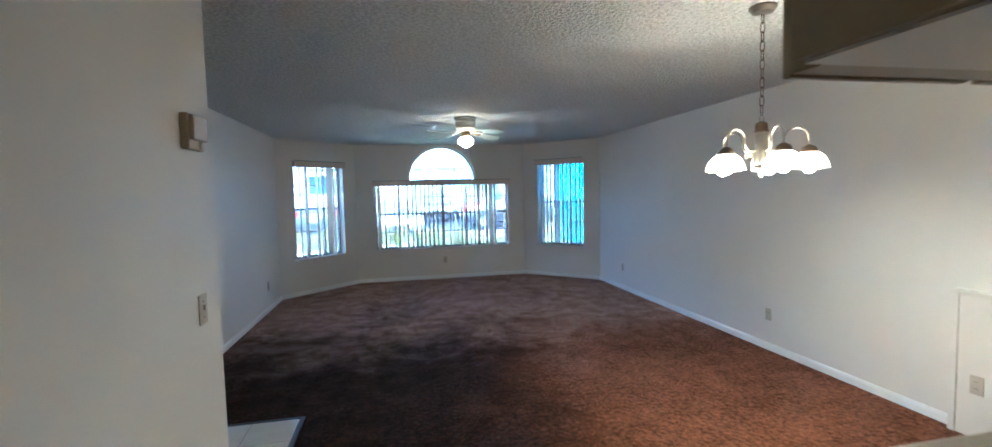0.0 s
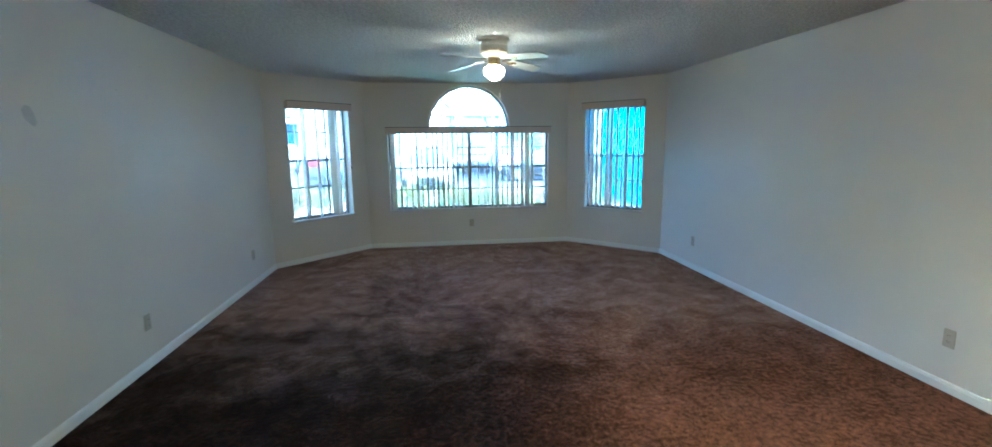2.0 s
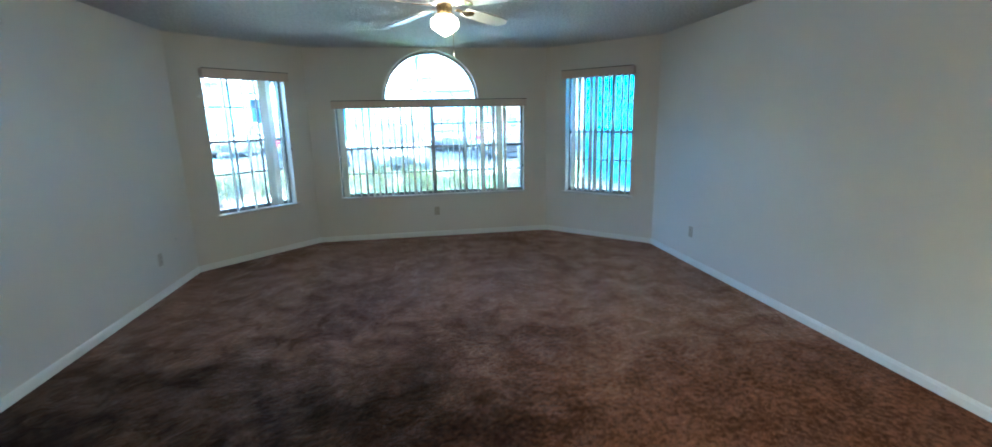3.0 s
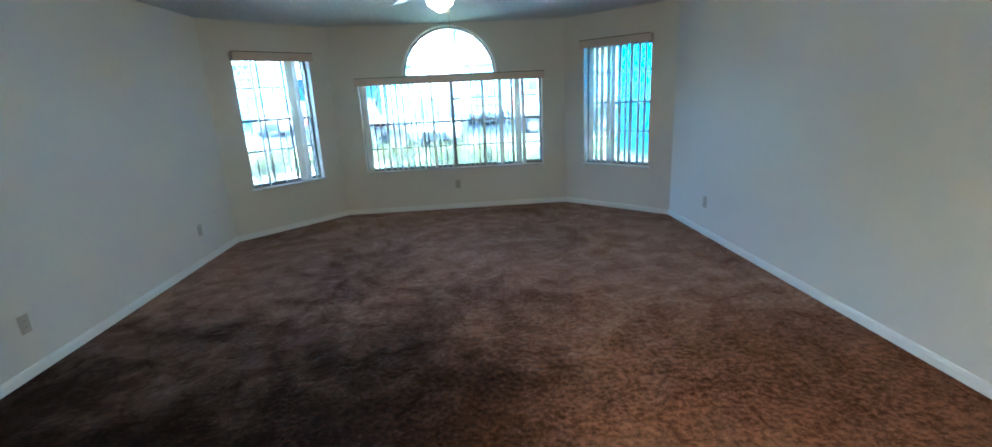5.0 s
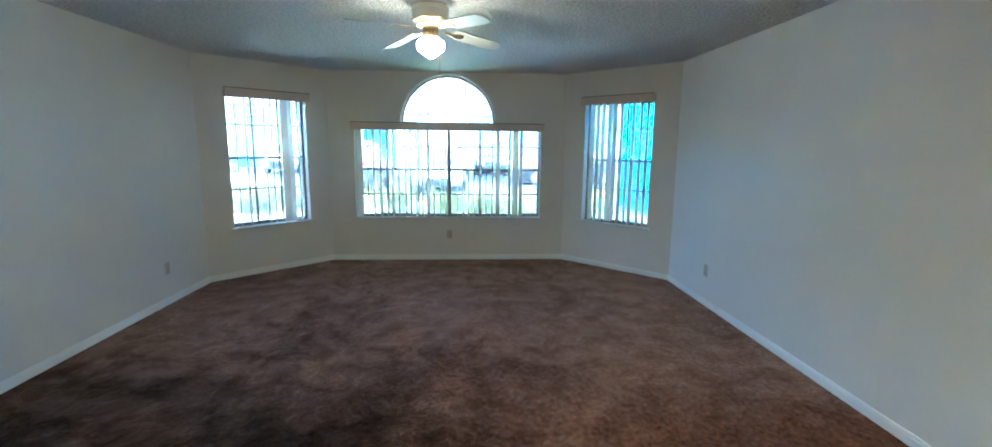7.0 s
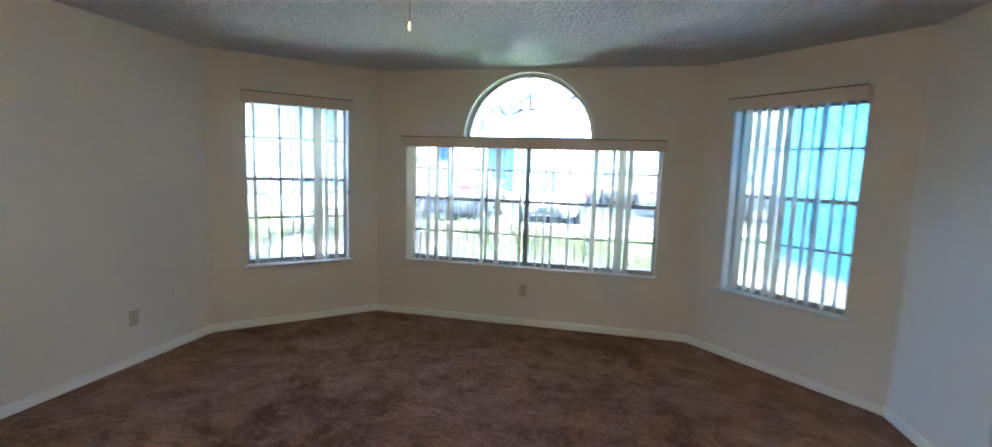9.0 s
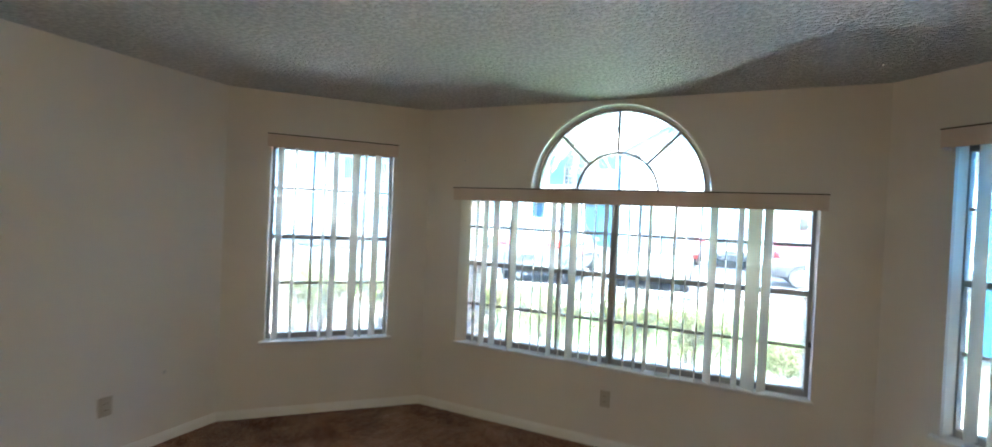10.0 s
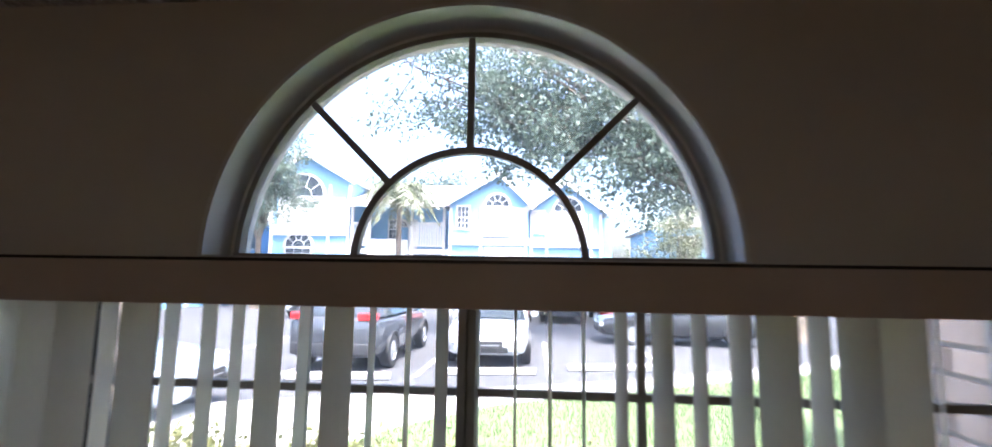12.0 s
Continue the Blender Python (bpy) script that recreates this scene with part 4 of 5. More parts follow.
# ---- brick piers beside the middle window ----
brick_me = mesh_of("brick", boxed(-0.1, -0.047, -0.031, 0.1, 0.047, 0.031, bevel=0.004), BRICK)
for x0, x1 in ((2.075, 2.50), (-0.81, -0.375)):
    core = structure("brick_pier", boxed(x0 + 0.012, 8.665, GZ, x1 - 0.012, 8.988, 2.9), MORTAR, "tan brick pier beside the window", "brick pier")
    inner = x0 if x0 > 0 else x1
    sgn = 1 if x0 > 0 else -1
    for k in range(32):
        z = GZ + 0.04 + 0.0755 * k
        if z > 2.3:
            break
        for j in range(2):
            yy = 8.765 + 0.21 * j - (0.105 if k % 2 else 0)
            yy = min(max(yy, 8.768), 8.9)
            piece("brick", brick_me, core, Matrix.Translation((inner + sgn * 0.047, yy, z)) @ pose(0, 0, 0, 0, 0, 90))
        for j in range(2):
            piece("brick", brick_me, core, Matrix.Translation((inner + sgn * (0.1 + 0.215 * j + (0.0 if k % 2 else 0.06)), 8.953, z)))
tan = structure("brick_wall", boxed(-4.6, 9.25, GZ, -3.2, 9.5, 1.15), MORTAR, "low tan brick wall outside side window", "brick wall")
for k in range(15):
    for j in range(7):
        x = -4.5 + 0.21 * j + (0.1 if k % 2 else 0)
        if x < -3.25:
            piece("brick", brick_me, tan, Matrix.Translation((x, 9.24, GZ + 0.04 + 0.0755 * k)))

# ---- cars ----
TYRE = mat("tyre_rubber", (0.02, 0.02, 0.021), (0.03, 0.03, 0.03), rough=0.85, bump=0.2)
ALLOY = mat("alloy_rim", (0.62, 0.63, 0.65), (0.5, 0.51, 0.53), rough=0.3, metal=0.9)
CARGLASS = mat("tinted_car_glass", (0.035, 0.045, 0.055), (0.05, 0.06, 0.07), scale=1, rough=0.05, bump=0.0, spec=0.9)
BLACKTRIM = mat("black_car_plastic", (0.025, 0.025, 0.027), rough=0.6)
TAIL = mat("red_tail_lamp", (0.6, 0.02, 0.02), (0.5, 0.015, 0.015), rough=0.15, bump=0.0, coat=0.6)
HEAD = mat("clear_head_lamp", (0.28, 0.30, 0.32), (0.5, 0.52, 0.55), scale=12, rough=0.1, bump=0.0, coat=0.6)
PLATE = mat("white_number_plate", (0.75, 0.75, 0.72), rough=0.5)


def paint(name, c):
    return mat(name, c, tuple(v * 0.94 for v in c), scale=1, fine=30, rough=0.25, metal=0.25, bump=0.0, coat=0.8)


def loft(sections, smooth_n=0):
    """sections: (y, ring of (x, z)) from rear to front."""
    bm = bmesh.new()
    rows = [[bm.verts.new((x, y, z)) for x, z in ring] for y, ring in sections]
    n = len(rows[0])
    for a, b in zip(rows, rows[1:]):
        for k in range(n):
            bm.faces.new((a[k], a[(k + 1) % n], b[(k + 1) % n], b[k]))
    bm.faces.new(rows[0])
    bm.faces.new(rows[-1][::-1])
    bmesh.ops.recalc_face_normals(bm, faces=bm.faces[:])
    return bm


def shell(w, z0, z1):
    """Half-rounded body section: narrow at the sill, widest at the waist."""
    h = z1 - z0
    half = [(w * 0.80, z0), (w * 0.93, z0 + h * 0.12), (w * 0.985, z0 + h * 0.38), (w, z0 + h * 0.62), (w * 0.965, z0 + h * 0.86), (w * 0.84, z1 - h * 0.02), (w * 0.4, z1)]
    return half + [(-x, z) for x, z in half[::-1]]


def cab_ring(w0, w1, z0, z1):
    half = [(w0, z0), (w1 + (w0 - w1) * 0.25, z0 + (z1 - z0) * 0.8), (w1 * 0.86, z1), (w1 * 0.4, z1 + 0.015)]
    return half + [(-x, z) for x, z in half[::-1]]


def car(m, suv, colour_mat, label, nose=False, group="parked cars"):
    """Nose towards +y in its own space; rear bumper at y = 0."""
    c = thing("car", m, label, "car", group)
    L, W = (4.55, 0.93) if suv else (4.5, 0.90)
    belt = 1.06 if suv else 0.93
    top = 1.68 if suv else 1.44
    hood = 0.98 if suv else 0.80
    secs = [(0.0, shell(W * 0.86, 0.42, belt * 0.88)), (0.06, shell(W * 0.93, 0.30, belt * 0.97)), (0.35, shell(W * 0.985, 0.24, belt)), (1.0, shell(W, 0.22, belt)), (2.6, shell(W, 0.22, belt)), (3.2, shell(W * 0.99, 0.22, belt * 0.985)), (3.9, shell(W * 0.96, 0.24, hood * 0.98)), (4.3, shell(W * 0.89, 0.26, hood * 0.9)), (L - 0.08, shell(W * 0.78, 0.28, hood * 0.78)), (L, shell(W * 0.66, 0.36, hood * 0.66))]
    part("body", loft(secs), colour_mat, c, "", True)
    if suv:
        cab_s = [(0.10, cab_ring(W * 0.84, W * 0.74, belt - 0.03, belt + 0.05)), (0.42, cab_ring(W * 0.92, W * 0.76, belt - 0.03, top - 0.05)), (0.9, cab_ring(W * 0.94, W * 0.78, belt - 0.03, top)), (2.2, cab_ring(W * 0.94, W * 0.78, belt - 0.03, top - 0.02)), (2.75, cab_ring(W * 0.93, W * 0.76, belt - 0.03, top - 0.12)), (3.45, cab_ring(W * 0.9, W * 0.72, belt - 0.06, belt + 0.0))]
    else:
        cab_s = [(0.55, cab_ring(W * 0.86, W * 0.72, belt - 0.03, belt + 0.02)), (1.15, cab_ring(W * 0.92, W * 0.74, belt - 0.03, top - 0.08)), (1.7, cab_ring(W * 0.93, W * 0.75, belt - 0.03, top)), (2.3, cab_ring(W * 0.93, W * 0.75, belt - 0.03, top - 0.03)), (3.35, cab_ring(W * 0.88, W * 0.70, belt - 0.06, belt - 0.01))]
    part("glasshouse", loft(cab_s), CARGLASS, c, "dark tinted car windows", True)
    k = 0.012
    roof = [(y, [(x * 0.99, z + k) for x, z in ring if z > (belt + top) / 2] or [(0, 0)]) for y, ring in cab_s[1:-1]]
    n = min(len(r) for _, r in roof)
    if n >= 4 and all(len(r) == n for _, r in roof):
        bm = bmesh.new()
        rows = [[bm.verts.new((x, y, z)) for x, z in ring] for y, ring in roof]
        for a, b in zip(rows, rows[1:]):
            for q in range(n - 1):
                bm.faces.new((a[q], a[q + 1], b[q + 1], b[q]))
        g = bmesh.ops.solidify(bm, geom=bm.faces[:], thickness=0.02)
        bmesh.ops.recalc_face_normals(bm, faces=bm.faces[:])
        part("roof", bm, colour_mat, c, "", True)
    for s in (-1, 1):
        for y0, y1, top_y in ((cab_s[0][0] + 0.1, cab_s[1][0] + 0.12, 0), (1.75, 1.78, 1), (cab_s[-2][0], cab_s[-1][0] - 0.05, 2)):
            z1 = top - 0.1 if top_y < 2 else top - 0.14
            if top_y == 2:
                p0, p1 = (s * W * 0.90, y1, belt - 0.02), (s * W * 0.76, y0, z1 + 0.06)
            elif top_y == 0:
                p0, p1 = (s * W * 0.86, y0, belt - 0.02), (s * W * 0.76, y1, z1)
            else:
                p0, p1 = (s * W * 0.935, y0, belt - 0.02), (s * W * 0.79, y1, z1)
            part("pillar", tube([p0, p1], 0.032, 6), colour_mat, c)
        part("mirror", turned(lathe([(0, -0.08), (0.05, -0.06), (0.075, 0.0), (0.05, 0.06), (0, 0.08)], 10), Matrix.Translation((s * (W + 0.09), 3.0, belt + 0.06)) @ Matrix.Diagonal((1.2, 0.7, 0.9, 1))), colour_mat, c, "", True)
        for y in (0.82, 3.6):
            tyre = lathe([(0.2, -0.1), (0.3, -0.105), (0.325, -0.08), (0.33, 0.0), (0.325, 0.08), (0.3, 0.105), (0.2, 0.1)], 28)
            hub = Matrix.Translation((s * (W - 0.1), y, 0.33)) @ pose(0, 0, 0, 0, 90 * s, 0)
            wheel = part("wheel", turned(tyre, hub), TYRE, c, "", True)
            rim = bmesh.new()
            lathe([(0.205, 0.085), (0.215, 0.1), (0.2, 0.1), (0.19, 0.075), (0.0, 0.06), (0.0, 0.04), (0.2, 0.06)], 28, (0, 0, 0), rim)
            for q in range(5):
                b = box(bmesh.new(), 0.02, -0.022, 0.06, 0.2, 0.022, 0.095, bevel=0.006)
                turned(b, pose(0, 0, 0, 0, 0, 72 * q))
                tmp = bpy.data.meshes.new("spoke")
                b.to_mesh(tmp)
                b.free()
                rim.from_mesh(tmp)
                bpy.data.meshes.remove(tmp)
            part("rim", turned(rim, hub), ALLOY, wheel, "silver alloy rim")
            arch = arc_bar(0.335, 0.385, -0.03, 0.03, 16)
            part("wheel_arch", turned(arch, Matrix.Translation((s * (W - 0.015), y, 0.33)) @ pose(0, 0, 0, 0, 0, 90)), BLACKTRIM, c)
        tl = boxed(s * W * 0.5 if s > 0 else -W * 0.9, -0.012, belt * (0.92 if suv else 0.70), W * 0.9 if s > 0 else -W * 0.5, 0.14, belt * (1.05 if suv else 0.84), bevel=0.02)
        part("tail_lamp", tl, TAIL, c, "red tail lamp")
        hl = boxed(s * W * 0.42 if s > 0 else -W * 0.80, L - 0.16, hood * 0.62, W * 0.80 if s > 0 else -W * 0.42, L - 0.005, hood * 0.76, bevel=0.025)
        part("headlight", hl, HEAD, c, "clear headlight")
    part("grille", boxed(-W * 0.38, L - 0.05, hood * 0.46, W * 0.38, L + 0.012, hood * 0.70, bevel=0.015), BLACKTRIM, c)
    part("lower_grille", boxed(-W * 0.5, L - 0.06, 0.33, W * 0.5, L + 0.006, 0.45, bevel=0.015), BLACKTRIM, c)
    part("badge_bar", boxed(-W * 0.3, L + 0.012, hood * 0.59, W * 0.3, L + 0.02, hood * 0.61), ALLOY, c)
    part("rear_bumper", boxed(-W * 0.86, -0.03, 0.34, W * 0.86, 0.2, 0.56, bevel=0.03), BLACKTRIM if suv else colour_mat, c, "", True)
    part("number_plate", boxed(-0.155, -0.045, belt * 0.74, 0.155, 0.02, belt * 0.74 + 0.15), PLATE, c, "white number plate with unreadable dark characters")
    if suv:
        for i in range(6):
            part("plate_mark", boxed(-0.11 + i * 0.04, -0.047, belt * 0.74 + 0.045, -0.085 + i * 0.04, -0.0455, belt * 0.74 + 0.10), SLOT, c)
    return c


GREY_P, SILVER_P, DARK_P, RED_P, WHITE_P, ICE_P = paint("dark_grey_paint", (0.065, 0.07, 0.08)), paint("silver_paint", (0.56, 0.58, 0.60)), paint("black_paint", (0.035, 0.037, 0.042)), paint("red_paint", (0.50, 0.035, 0.03)), paint("white_paint", (0.75, 0.75, 0.74)), paint("pale_blue_paint", (0.42, 0.50, 0.58))
car(pose(-2.68, 16.2, GZ, 0, 0, 0), True, GREY_P, "dark grey SUV parked with its tail this way")
car(pose(0.02, 21.5, GZ, 0, 0, 181), False, SILVER_P, "silver sedan parked with its nose this way")
car(pose(7.4, 21.9, GZ, 0, 0, 90), False, DARK_P, "black sedan with alloy rims parked sideways")
for x, mm, suv, lb in ((-8.5, WHITE_P, True, "white SUV in the far parking row"), (-5.4, SILVER_P, False, "silver sedan in the far parking row"), (0.1, RED_P, False, "red sedan in the far parking row"), (2.3, DARK_P, True, "black SUV in the far parking row"), (4.6, RED_P, True, "red SUV in the far parking row"), (10.2, SILVER_P, False, "silver sedan under the tree")):
    car(pose(x, 31.2 - (0 if suv else 0.2), GZ, 0, 0, 180), suv, mm, lb)
car(pose(-7.6, 12.9, GZ, 0, 0, -82), False, ICE_P, "pale blue sedan outside the side window")

LINE = mat("worn_white_line", (0.62, 0.62, 0.60), (0.4, 0.4, 0.4), scale=3, fine=30, rough=0.9)
for i, x in enumerate((-6.0, -3.55, -1.1, 1.35, 3.8)):
    t = structure("parking_line", boxed(x - 0.05, 15.9 + 0.25 * max(0, i - 1), GZ + 0.0005, x + 0.05, 21.2, GZ + 0.004), LINE, "worn white parking line on asphalt", "parking line")
stop_me = mesh_of("wheel_stop", boxed(-0.9, -0.075, 0, 0.9, 0.075, 0.13, bevel=0.03), CONCRETE)
for i, (x, y) in enumerate(((-2.35, 15.75), (0.2, 16.55), (2.6, 17.3))):
    o = new("wheel_stop", stop_me)
    o.matrix_basis = pose(x, y, GZ, 0, 0, 8)
    tagged(o, "pale concrete wheel stop on asphalt", "wheel stop", "wheel stops")

# ---- the apartment house across the lot ----
HY = 35.0
K = (HY - 7.44) / 25.0


def hx(px):
    """Place along the facade, from its own unit of width."""
    return 1.0 + (px - 841) / 30.0 * K


def hz(py):
    return 1.77 + (437 - py) / 30.0 * K


house = thing("apartment_house", pose(0, 0, 0), "two-storey blue apartment house with white trim and gables", "house")
tagged(house, group="houses across the lot")


def hbox(name, x0, x1, y0, y1, z0, z1, material, parent=house, label="", bevel=0.0):
    return part(name, boxed(x0, y0, z0, x1, y1, z1, bevel=bevel), material, parent, label)


def far_window(x0, x1, z0, z1, y, bars=2, pane=None):
    f = bmesh.new()
    for a in ((x0 - 0.1, z0 - 0.1, x0, z1 + 0.1), (x1, z0 - 0.1, x1 + 0.1, z1 + 0.1), (x0, z0 - 0.1, x1, z0), (x0, z1, x1, z1 + 0.1)):
        box(f, a[0], y - 0.08, a[1], a[2], y - 0.002, a[3])
    w = part("window", f, TRIMW, house)
    part("pane", boxed(x0, y - 0.03, z0, x1, y - 0.01, z1), pane or DARKGLASS, w)
    part("meeting_rail", boxed(x0, y - 0.055, (z0 + z1) / 2 - 0.03, x1, y - 0.031, (z0 + z1) / 2 + 0.03), TRIMW, w)
    for i in range(1, bars + 1):
        x = x0 + (x1 - x0) * i / (bars + 1)
        part("glazing_bar", boxed(x - 0.02, y - 0.045, z0, x + 0.02, y - 0.031, z1), TRIMW, w)
    for q in (0.25, 0.75):
        z = z0 + (z1 - z0) * q
        part("glazing_bar", boxed(x0, y - 0.043, z - 0.015, x1, y - 0.0312, z + 0.015), TRIMW, w)


def far_arch(x, z, r, y):
    w = part("fan_window", turned(arc_bar(r - 0.02, r + 0.12, -0.08, -0.002, 20), Matrix.Translation((x, y, z))), TRIMW, house)
    d = bmesh.new()
    prism(d, [(r * math.cos(math.pi * i / 20), r * math.sin(math.pi * i / 20)) for i in range(21)], 0.008, 0.028)
    part("pane", turned(d, Matrix.Translation((x, y, z)) @ pose(0, 0, 0, 90)), DARKGLASS, w)
    part("sunburst_arc", turned(arc_bar(r * 0.42, r * 0.42 + 0.05, -0.06, -0.03, 14), Matrix.Translation((x, y, z))), TRIMW, w)
    for a in (36, 72, 108, 144):
        part("sunburst_bar", turned(boxed(r * 0.44, -0.06, -0.022, r, -0.03, 0.022), Matrix.Translation((x, y, z)) @ pose(0, 0, 0, 0, -a, 0)), TRIMW, w)
    part("sill", boxed(x - r - 0.15, y - 0.1, z - 0.08, x + r + 0.15, y - 0.003, z), TRIMW, w)


def gabled(x0, x1, y, eave, peak, depth=7.0, px=None):
    """A projecting block with a gable towards the lot, white verge boards and a shingled roof."""
    px = px if px is not None else (x0 + x1) / 2
    bm = bmesh.new()
    prism(bm, [(x0, 0), (x1, 0), (x1, eave - GZ), (px, peak - GZ), (x0, eave - GZ)], 0, -depth)
    part("wall", turned(bm, Matrix.Translation((0, y, GZ)) @ pose(0, 0, 0, 90)), STUCCO, house, "blue stucco wall")
    for xa, xb in ((x0, px), (x1, px)):
        d = Vector((xb - xa, peak - eave))
        u = d.normalized()
        n = Vector((-u.y, u.x)) if xa < xb else Vector((u.y, -u.x))
        a = Vector((xa, eave)) - u * 0.45
        b = Vector((xb, peak)) + u * 0.02
        q = [a + n * 0.02, b + n * 0.02, b + n * 0.2, a + n * 0.2]
        bm = bmesh.new()
        prism(bm, [(v.x, v.y) for v in q], 0.35, -depth)
        part("roof", turned(bm, Matrix.Translation((0, y, 0)) @ pose(0, 0, 0, 90)), ROOF, house, "pale shingle roof")
        bm = bmesh.new()
        q = [a - n * 0.12, b - n * 0.12, b + n * 0.215, a + n * 0.215]
        prism(bm, [(v.x, v.y) for v in q], 0.352, 0.42)
        part("verge_board", turned(bm, Matrix.Translation((0, y, 0)) @ pose(0, 0, 0, 90)), TRIMW, house)


# left wing
gabled(hx(412), hx(545), HY, hz(283), hz(238), px=hx(468))
far_arch(hx(463), hz(309), 1.2 * K, HY)
far_window(hx(426), hx(461), hz(353), hz(314), HY, 1, BLINDW)
far_window(hx(465), hx(500), hz(353), hz(314), HY, 1, BLINDW)
far_window(hx(517), hx(533), hz(352), hz(315), HY, 1, BLINDW)
hbox("band", hx(412), hx(545), HY - 0.12, HY - 0.002, hz(374), hz(357), TRIMW)
far_arch(hx(461), hz(392), 0.75 * K, HY)
far_window(hx(440), hx(482), hz(425), hz(396), HY, 2)
for p in (412, 508, 541):
    hbox("corner_board", hx(p), hx(p + 4), HY - 0.09, HY - 0.003, GZ, hz(290), TRIMW)
# recessed balconies
RY = HY + 2.6
hbox("wall", hx(546), hx(712), RY, RY + 4, GZ, hz(318), STUCCO, house, "blue stucco wall")
bm = bmesh.new()
prism(bm, [(-0.6, hz(322)), (6.5, hz(262)), (6.5, hz(262) + 0.18), (-0.6, hz(322) + 0.18)], hx(546), hx(712))
part("roof", turned(bm, Matrix(((0, 0, 1, 0), (1, 0, 0, HY), (0, 1, 0, 0), (0, 0, 0, 1)))), ROOF, house, "pale shingle roof")
hbox("fascia", hx(546), hx(712), HY - 0.72, HY - 0.62, hz(328), hz(318), TRIMW)
hbox("balcony_floor", hx(546), hx(712), HY + 0.1, RY - 0.002, hz(402), hz(394), TRIMW)
for p0, p1 in ((546, 572), (650, 698)):
    rail = part("balcony_rail", boxed(hx(p0), HY + 0.1, hz(354), hx(p1), HY + 0.2, hz(351)), TRIMW, house)
    part("bottom_rail", boxed(hx(p0), HY + 0.1, hz(390), hx(p1), HY + 0.2, hz(388)), TRIMW, rail)
    n = int((p1 - p0) / 4)
    for i in range(n + 1):
        x = hx(p0) + (hx(p1) - hx(p0)) * i / n
        part("baluster", boxed(x - 0.045, HY + 0.12, hz(388), x + 0.045, HY + 0.18, hz(354)), TRIMW, rail)
for p in (546, 575, 645, 698):
    hbox("post", hx(p), hx(p + 4), HY + 0.05, HY + 0.25, GZ, hz(325), TRIMW)
far_window(hx(590), hx(604), hz(372), hz(340), RY, 1)
far_arch(hx(612), hz(350), 0.35, RY)
hbox("door", hx(624), hx(640), RY - 0.05, RY - 0.003, hz(392), hz(338), TRIMW)
hbox("stair_wall", hx(580), hx(642), HY - 0.3, HY, GZ, hz(380), TRIMW, house, "white stair enclosure")
# middle gable
gabled(hx(712), hx(836), HY - 0.6, hz(322), hz(277), px=hx(790))
far_window(hx(725), hx(742), hz(362), hz(328), HY - 0.6, 2)
far_arch(hx(787), hz(327), 0.62 * K, HY - 0.6)
hbox("bay_panel", hx(764), hx(828), HY - 0.78, HY - 0.602, hz(375), hz(330), TRIMW, house, "white boarded bay")
hbox("band", hx(712), hx(836), HY - 0.74, HY - 0.603, hz(388), hz(377), TRIMW)
hbox("opening", hx(768), hx(826), HY - 0.70, HY - 0.604, GZ, hz(391), BLINDW)
for p in (712, 760, 829):
    hbox("corner_board", hx(p), hx(p + 4), HY - 0.7, HY - 0.605, GZ, hz(330), TRIMW)
# right gable
gabled(hx(837), hx(950), HY - 0.2, hz(330), hz(288), px=hx(893))
far_window(hx(843), hx(859), hz(366), hz(334), HY - 0.2, 1, BLINDW)
far_arch(hx(897), hz(333), 0.72 * K, HY - 0.2)
hbox("bay_panel", hx(868), hx(926), HY - 0.36, HY - 0.202, hz(378), hz(337), TRIMW, house, "white boarded bay")
hbox("band", hx(837), hx(950), HY - 0.34, HY - 0.203, hz(390), hz(380), TRIMW)
hbox("wall", hx(951), hx(972), HY + 1.5, HY + 6, GZ, hz(338), STUCCO, house, "blue stucco wall")
for p in (838, 862, 930, 945):
    hbox("corner_board", hx(p), hx(p + 4), HY - 0.3, HY - 0.205, GZ, hz(338), TRIMW)
# high roof behind
bm = bmesh.new()
prism(bm, [(hx(690), hz(330)), (hx(960), hz(335)), (hx(880), hz(272)), (hx(760), hz(268))], 0, -6)
part("roof", turned(bm, Matrix.Translation((0, HY + 6.8, 0)) @ pose(0, 0, 0, 90)), ROOF, house, "pale shingle roof")

house2 = thing("apartment_house", pose(hx(1098), HY + 3, GZ), "blue apartment house end wall with white windows", "house")
tagged(house2, group="houses across the lot")
part("wall", boxed(-1.6, 0, 0, 9, 8, 5.1), STUCCO, house2)
part("roof", turned(prism(bmesh.new(), [(-2.1, 5.1), (9.4, 5.1), (3.6, 7.6)], 0.5, -8.5), pose(0, 0, 0, 90)), ROOF, house2, "pale shingle roof")
for x in (-0.3, 2.2):
    for z in (0.9, 3.2):
        w = part("window", boxed(x, -0.06, z, x + 1.1, -0.002, z + 1.4), TRIMW, house2)
        part("pane", boxed(x + 0.1, -0.075, z + 0.1, x + 1.0, -0.061, z + 1.3), DARKGLASS, w)


# the next apartment house, along the west side of the lot
house3 = thing("apartment_house", pose(-17, 12, GZ, 0, 0, 90), "long blue apartment house along the lot", "house")
tagged(house3, group="houses across the lot")
part("wall", boxed(0, 0, 0, 30, 8, 5.3), STUCCO, house3)
part("roof", turned(prism(bmesh.new(), [(-0.6, 5.25), (8.6, 5.25), (4.0, 7.4)], -0.6, 30.6), Matrix(((0, 0, 1, 0), (1, 0, 0, 0), (0, 1, 0, 0), (0, 0, 0, 1)))), ROOF, house3, "pale shingle roof")
part("band", boxed(-0.02, -0.10, 2.45, 30.02, -0.002, 2.8), TRIMW, house3)
part("fascia", boxed(-0.6, -0.68, 5.02, 30.6, -0.6, 5.26), TRIMW, house3)
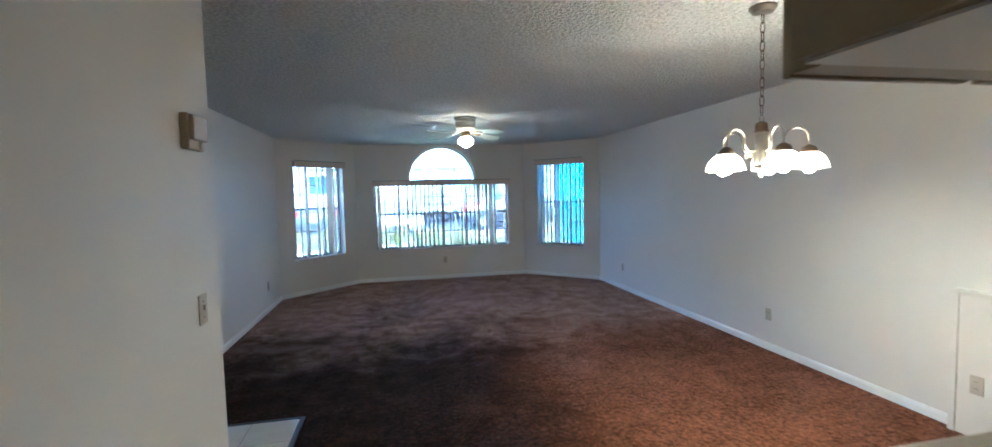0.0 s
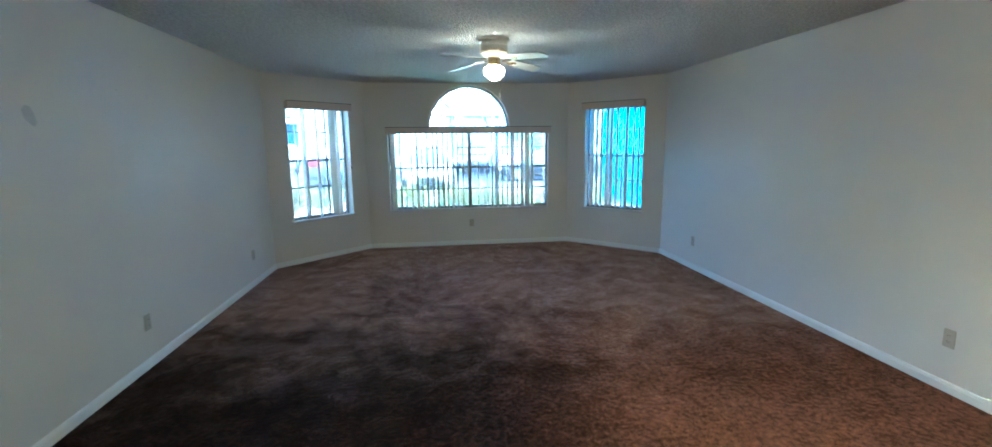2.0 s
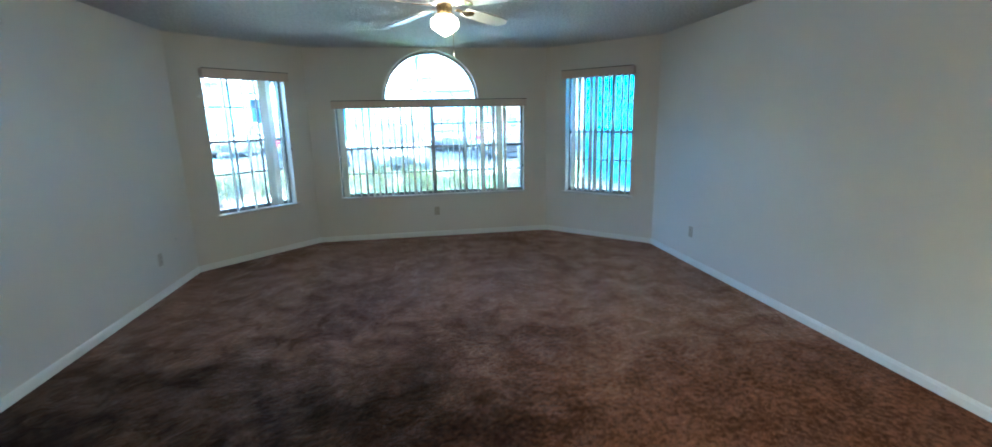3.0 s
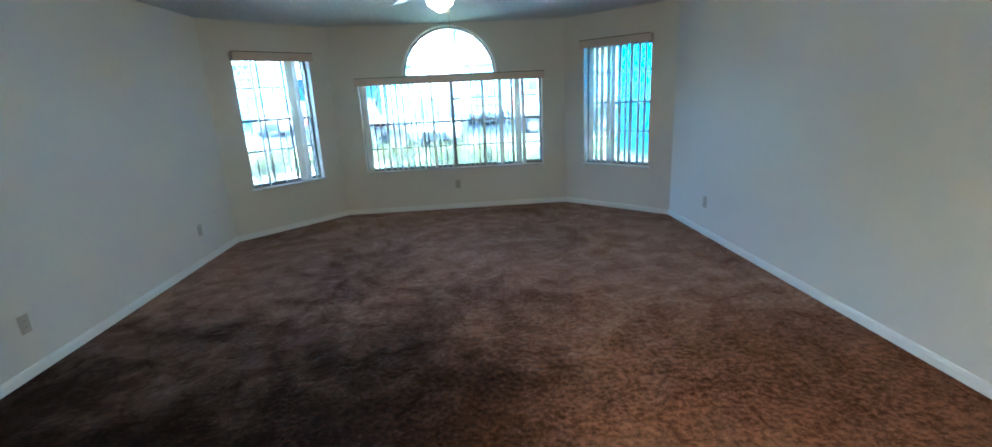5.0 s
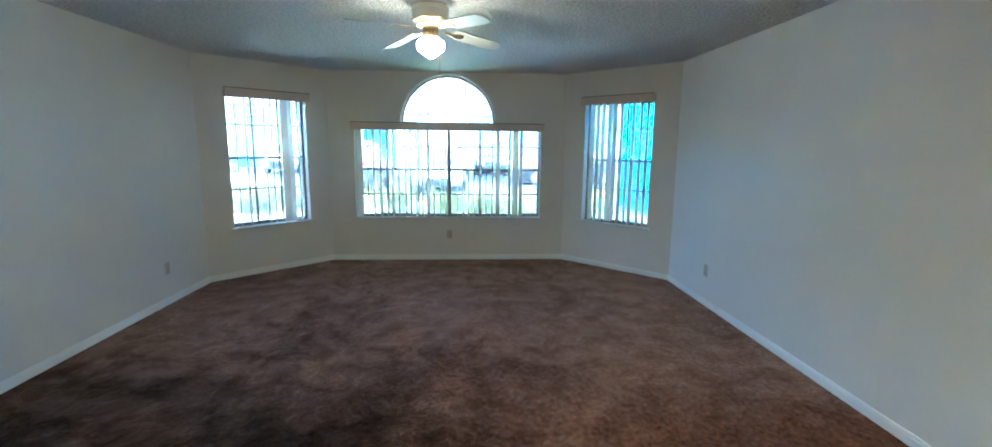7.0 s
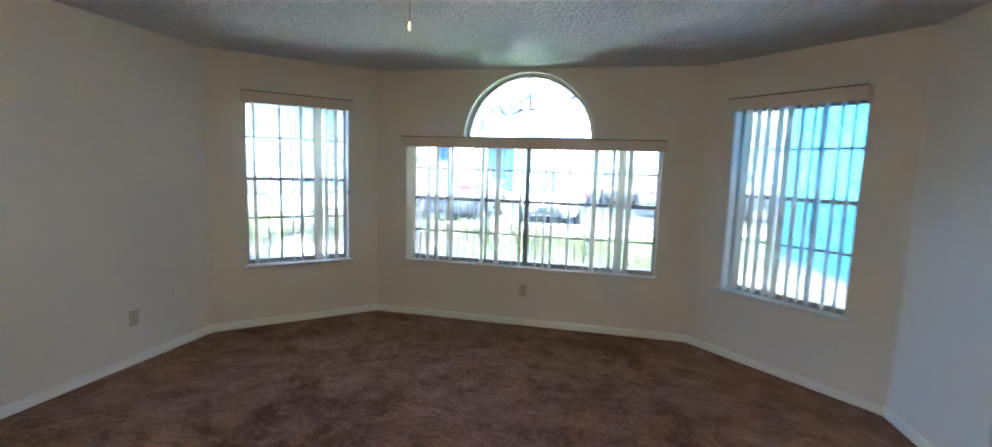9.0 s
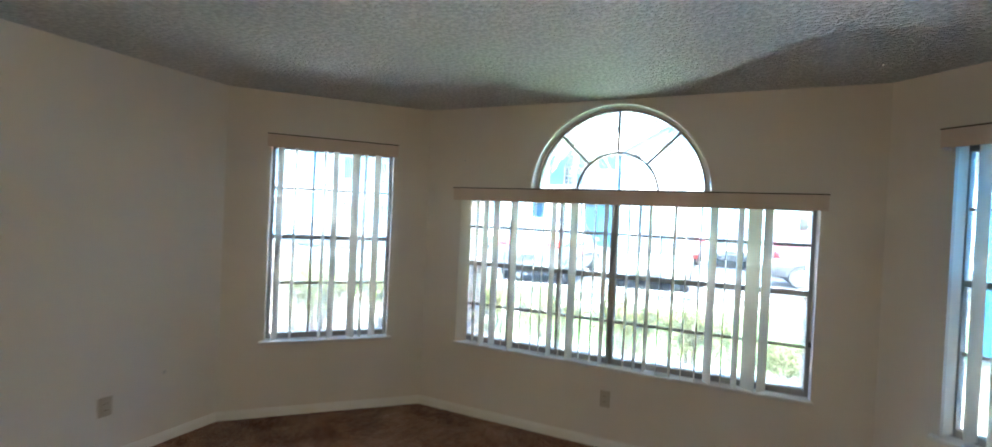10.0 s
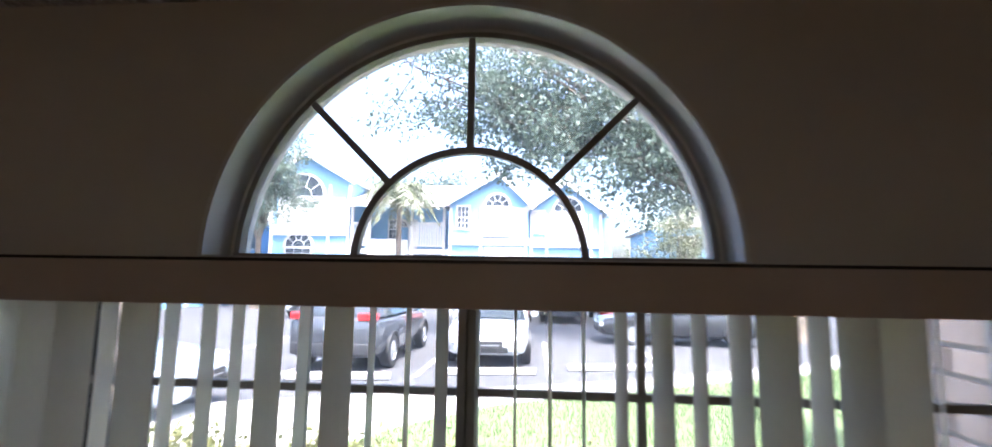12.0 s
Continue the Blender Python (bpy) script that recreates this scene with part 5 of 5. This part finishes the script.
for i in range(8):
    x = 1.0 + i * 3.75
    part("corner_board", boxed(x - 0.55, -0.08, 0, x - 0.35, -0.003, 5.2), TRIMW, house3)
    for z in (0.8, 3.3):
        w = part("window", boxed(x, -0.06, z, x + 1.7, -0.002, z + 1.4), TRIMW, house3)
        for k in range(2):
            part("pane", boxed(x + 0.1 + 0.8 * k, -0.075, z + 0.1, x + 0.8 + 0.8 * k, -0.061, z + 1.3), DARKGLASS if (i + k) % 3 else BLINDW, w)


# ---- trees ----
def tree(x, y, trunk_h, trunk_r, limbs, clumps, per, leaf, seed, label, material, spread=0.5):
    """limbs: end points of the main boughs; clumps: how many leaf clumps gather along each."""
    r = random.Random(seed)
    t = thing("tree", pose(x, y, GZ), label, "tree", "trees round the lot")
    bm = bmesh.new()
    top = Vector((r.uniform(-0.2, 0.2), r.uniform(-0.2, 0.2), trunk_h))
    tube([(0, 0, -0.05), (0.02, 0.03, 0.3), (0.05, -0.05, trunk_h * 0.5), top], [trunk_r * 1.4, trunk_r * 1.05, trunk_r * 0.85, trunk_r * 0.7], 12, bm)
    cl = []
    for e in limbs:
        e = Vector(e)
        mid = top.lerp(e, 0.5) + Vector((r.uniform(-0.4, 0.4), r.uniform(-0.4, 0.4), r.uniform(0.2, 0.7)))
        tube([top - Vector((0, 0, 0.1)), top.lerp(mid, 0.5), mid, e], [trunk_r * 0.5, trunk_r * 0.36, trunk_r * 0.22, trunk_r * 0.06], 8, bm)
        for k in range(clumps):
            u = r.uniform(0.3, 1.08)
            p = (top.lerp(mid, u * 2) if u < 0.5 else mid.lerp(e, (u - 0.5) * 2))
            q = p + Vector((r.gauss(0, spread * 1.7), r.gauss(0, spread * 1.7), r.gauss(0, spread * 1.1)))
            tube([p, p.lerp(q, 0.5) + Vector((0, 0, 0.05)), q], [trunk_r * 0.07, trunk_r * 0.05, trunk_r * 0.02], 4, bm)
            cl.append((*q, spread * r.uniform(0.45, 0.85)))
    part("trunk", bm, BARK, t, "", True)
    leaf_part("crown", leaves(cl, per, leaf, spread, seed), material, t)
    return t


tree(9.2, 23.0, 3.2, 0.32, [(-8.6, -0.6, 7.4), (-6.0, -1.5, 9.0), (-10.2, 0.5, 9.2), (-4.2, -0.5, 7.4), (-6.8, 1.0, 11.0), (-2.0, -1.0, 8.5), (2.5, 1.0, 8.0), (-4.5, 0.8, 10.5), (-11.4, -0.5, 11.0), (-9.0, 0.2, 10.2), (-8.0, -1.0, 8.4), (-12.4, 0.3, 12.0), (-12.2, -0.5, 8.8), (-11.0, 0.0, 7.8), (-9.2, 0.3, 7.6), (-12.8, 0.2, 10.0), (-10.8, 0.0, 7.6), (-11.6, -0.2, 8.4)], 24, 80, 0.17, 7, "spreading live oak over the parking lot", LEAF_D, 0.62)
tree(-13.4, 31.5, 3.6, 0.2, [(-0.8, 0, 7.0), (0.8, 0.3, 7.6), (0.2, -0.5, 8.2), (-1.6, 0.4, 8.0), (1.3, -0.3, 8.8), (-0.4, 0, 10.2), (0.6, 0.2, 10.0)], 20, 80, 0.16, 8, "small leafy tree before the blue house", LEAF_D, 0.5)
tree(9.2, 36.0, 1.6, 0.16, [(-1.6, 0, 3.6), (1.6, 0, 4.2), (0, -0.8, 5.0), (-0.4, 0.6, 5.6), (2.2, 0.3, 5.2), (-2.4, 0.2, 2.6), (2.8, 0.2, 2.8), (1.0, -0.4, 6.2), (0.4, 0.3, 2.6)], 16, 70, 0.14, 9, "pale rounded tree at the end of the lot", LEAF_P, 0.5)
for i, x in enumerate((-26, -19, -8, 3, 16, 25)):
    tree(x, 54 + 3 * (i % 2), 4.0, 0.3, [(-2.5, 0, 8), (2.5, 0, 8.5), (0, -1.5, 10), (-1.5, 1, 11), (1.8, 0.5, 10.5), (0, 0, 12)], 10, 60, 0.3, 90 + i, "distant leafy tree behind the houses", LEAF_D, 1.0)


def palm(x, y, h, seed):
    r = random.Random(seed)
    t = thing("palm_tree", pose(x, y, GZ), "palm tree with drooping fronds before the blue house", "palm tree")
    part("trunk", tube([(0, 0, -0.05), (0.05, 0, h * 0.3), (0.0, 0.03, h * 0.7), (0.04, 0, h)], [0.2, 0.15, 0.14, 0.15], 12), BARK, t, "", True)
    for i in range(36):
        a, lift = r.uniform(0, 6.28), r.uniform(-0.9, 1.1)
        d = Vector((math.cos(a), math.sin(a), 0))
        ln = r.uniform(1.6, 2.4)
        pts = [Vector((0.04, 0, h)) + d * ln * u + Vector((0, 0, lift * u * 0.9 - 1.5 * u * u)) for u in (0, 0.25, 0.5, 0.75, 1.0)]
        bm = bmesh.new()
        tube(pts, [0.02, 0.016, 0.012, 0.008, 0.004], 4, bm)
        side = d.cross(Vector((0, 0, 1)))
        for k in range(1, 22):
            u = k / 22
            j = min(int(u * 4), 3)
            p = pts[j].lerp(pts[j + 1], u * 4 - j)
            for s in (-1, 1):
                wv = 0.5 * math.sin(math.pi * (0.15 + 0.8 * u))
                tip = p + side * s * wv + d * 0.18 + Vector((0, 0, -0.22 - r.uniform(0, 0.15)))
                q = Vector((r.uniform(-0.06, 0.06), r.uniform(-0.06, 0.06), 0.045))
                bm.faces.new([bm.verts.new(p - q), bm.verts.new(p + q), bm.verts.new(tip)])
        part("frond", bm, LEAF_P, t)
    return t


palm(-6.2, 32.6, 6.8, 4)
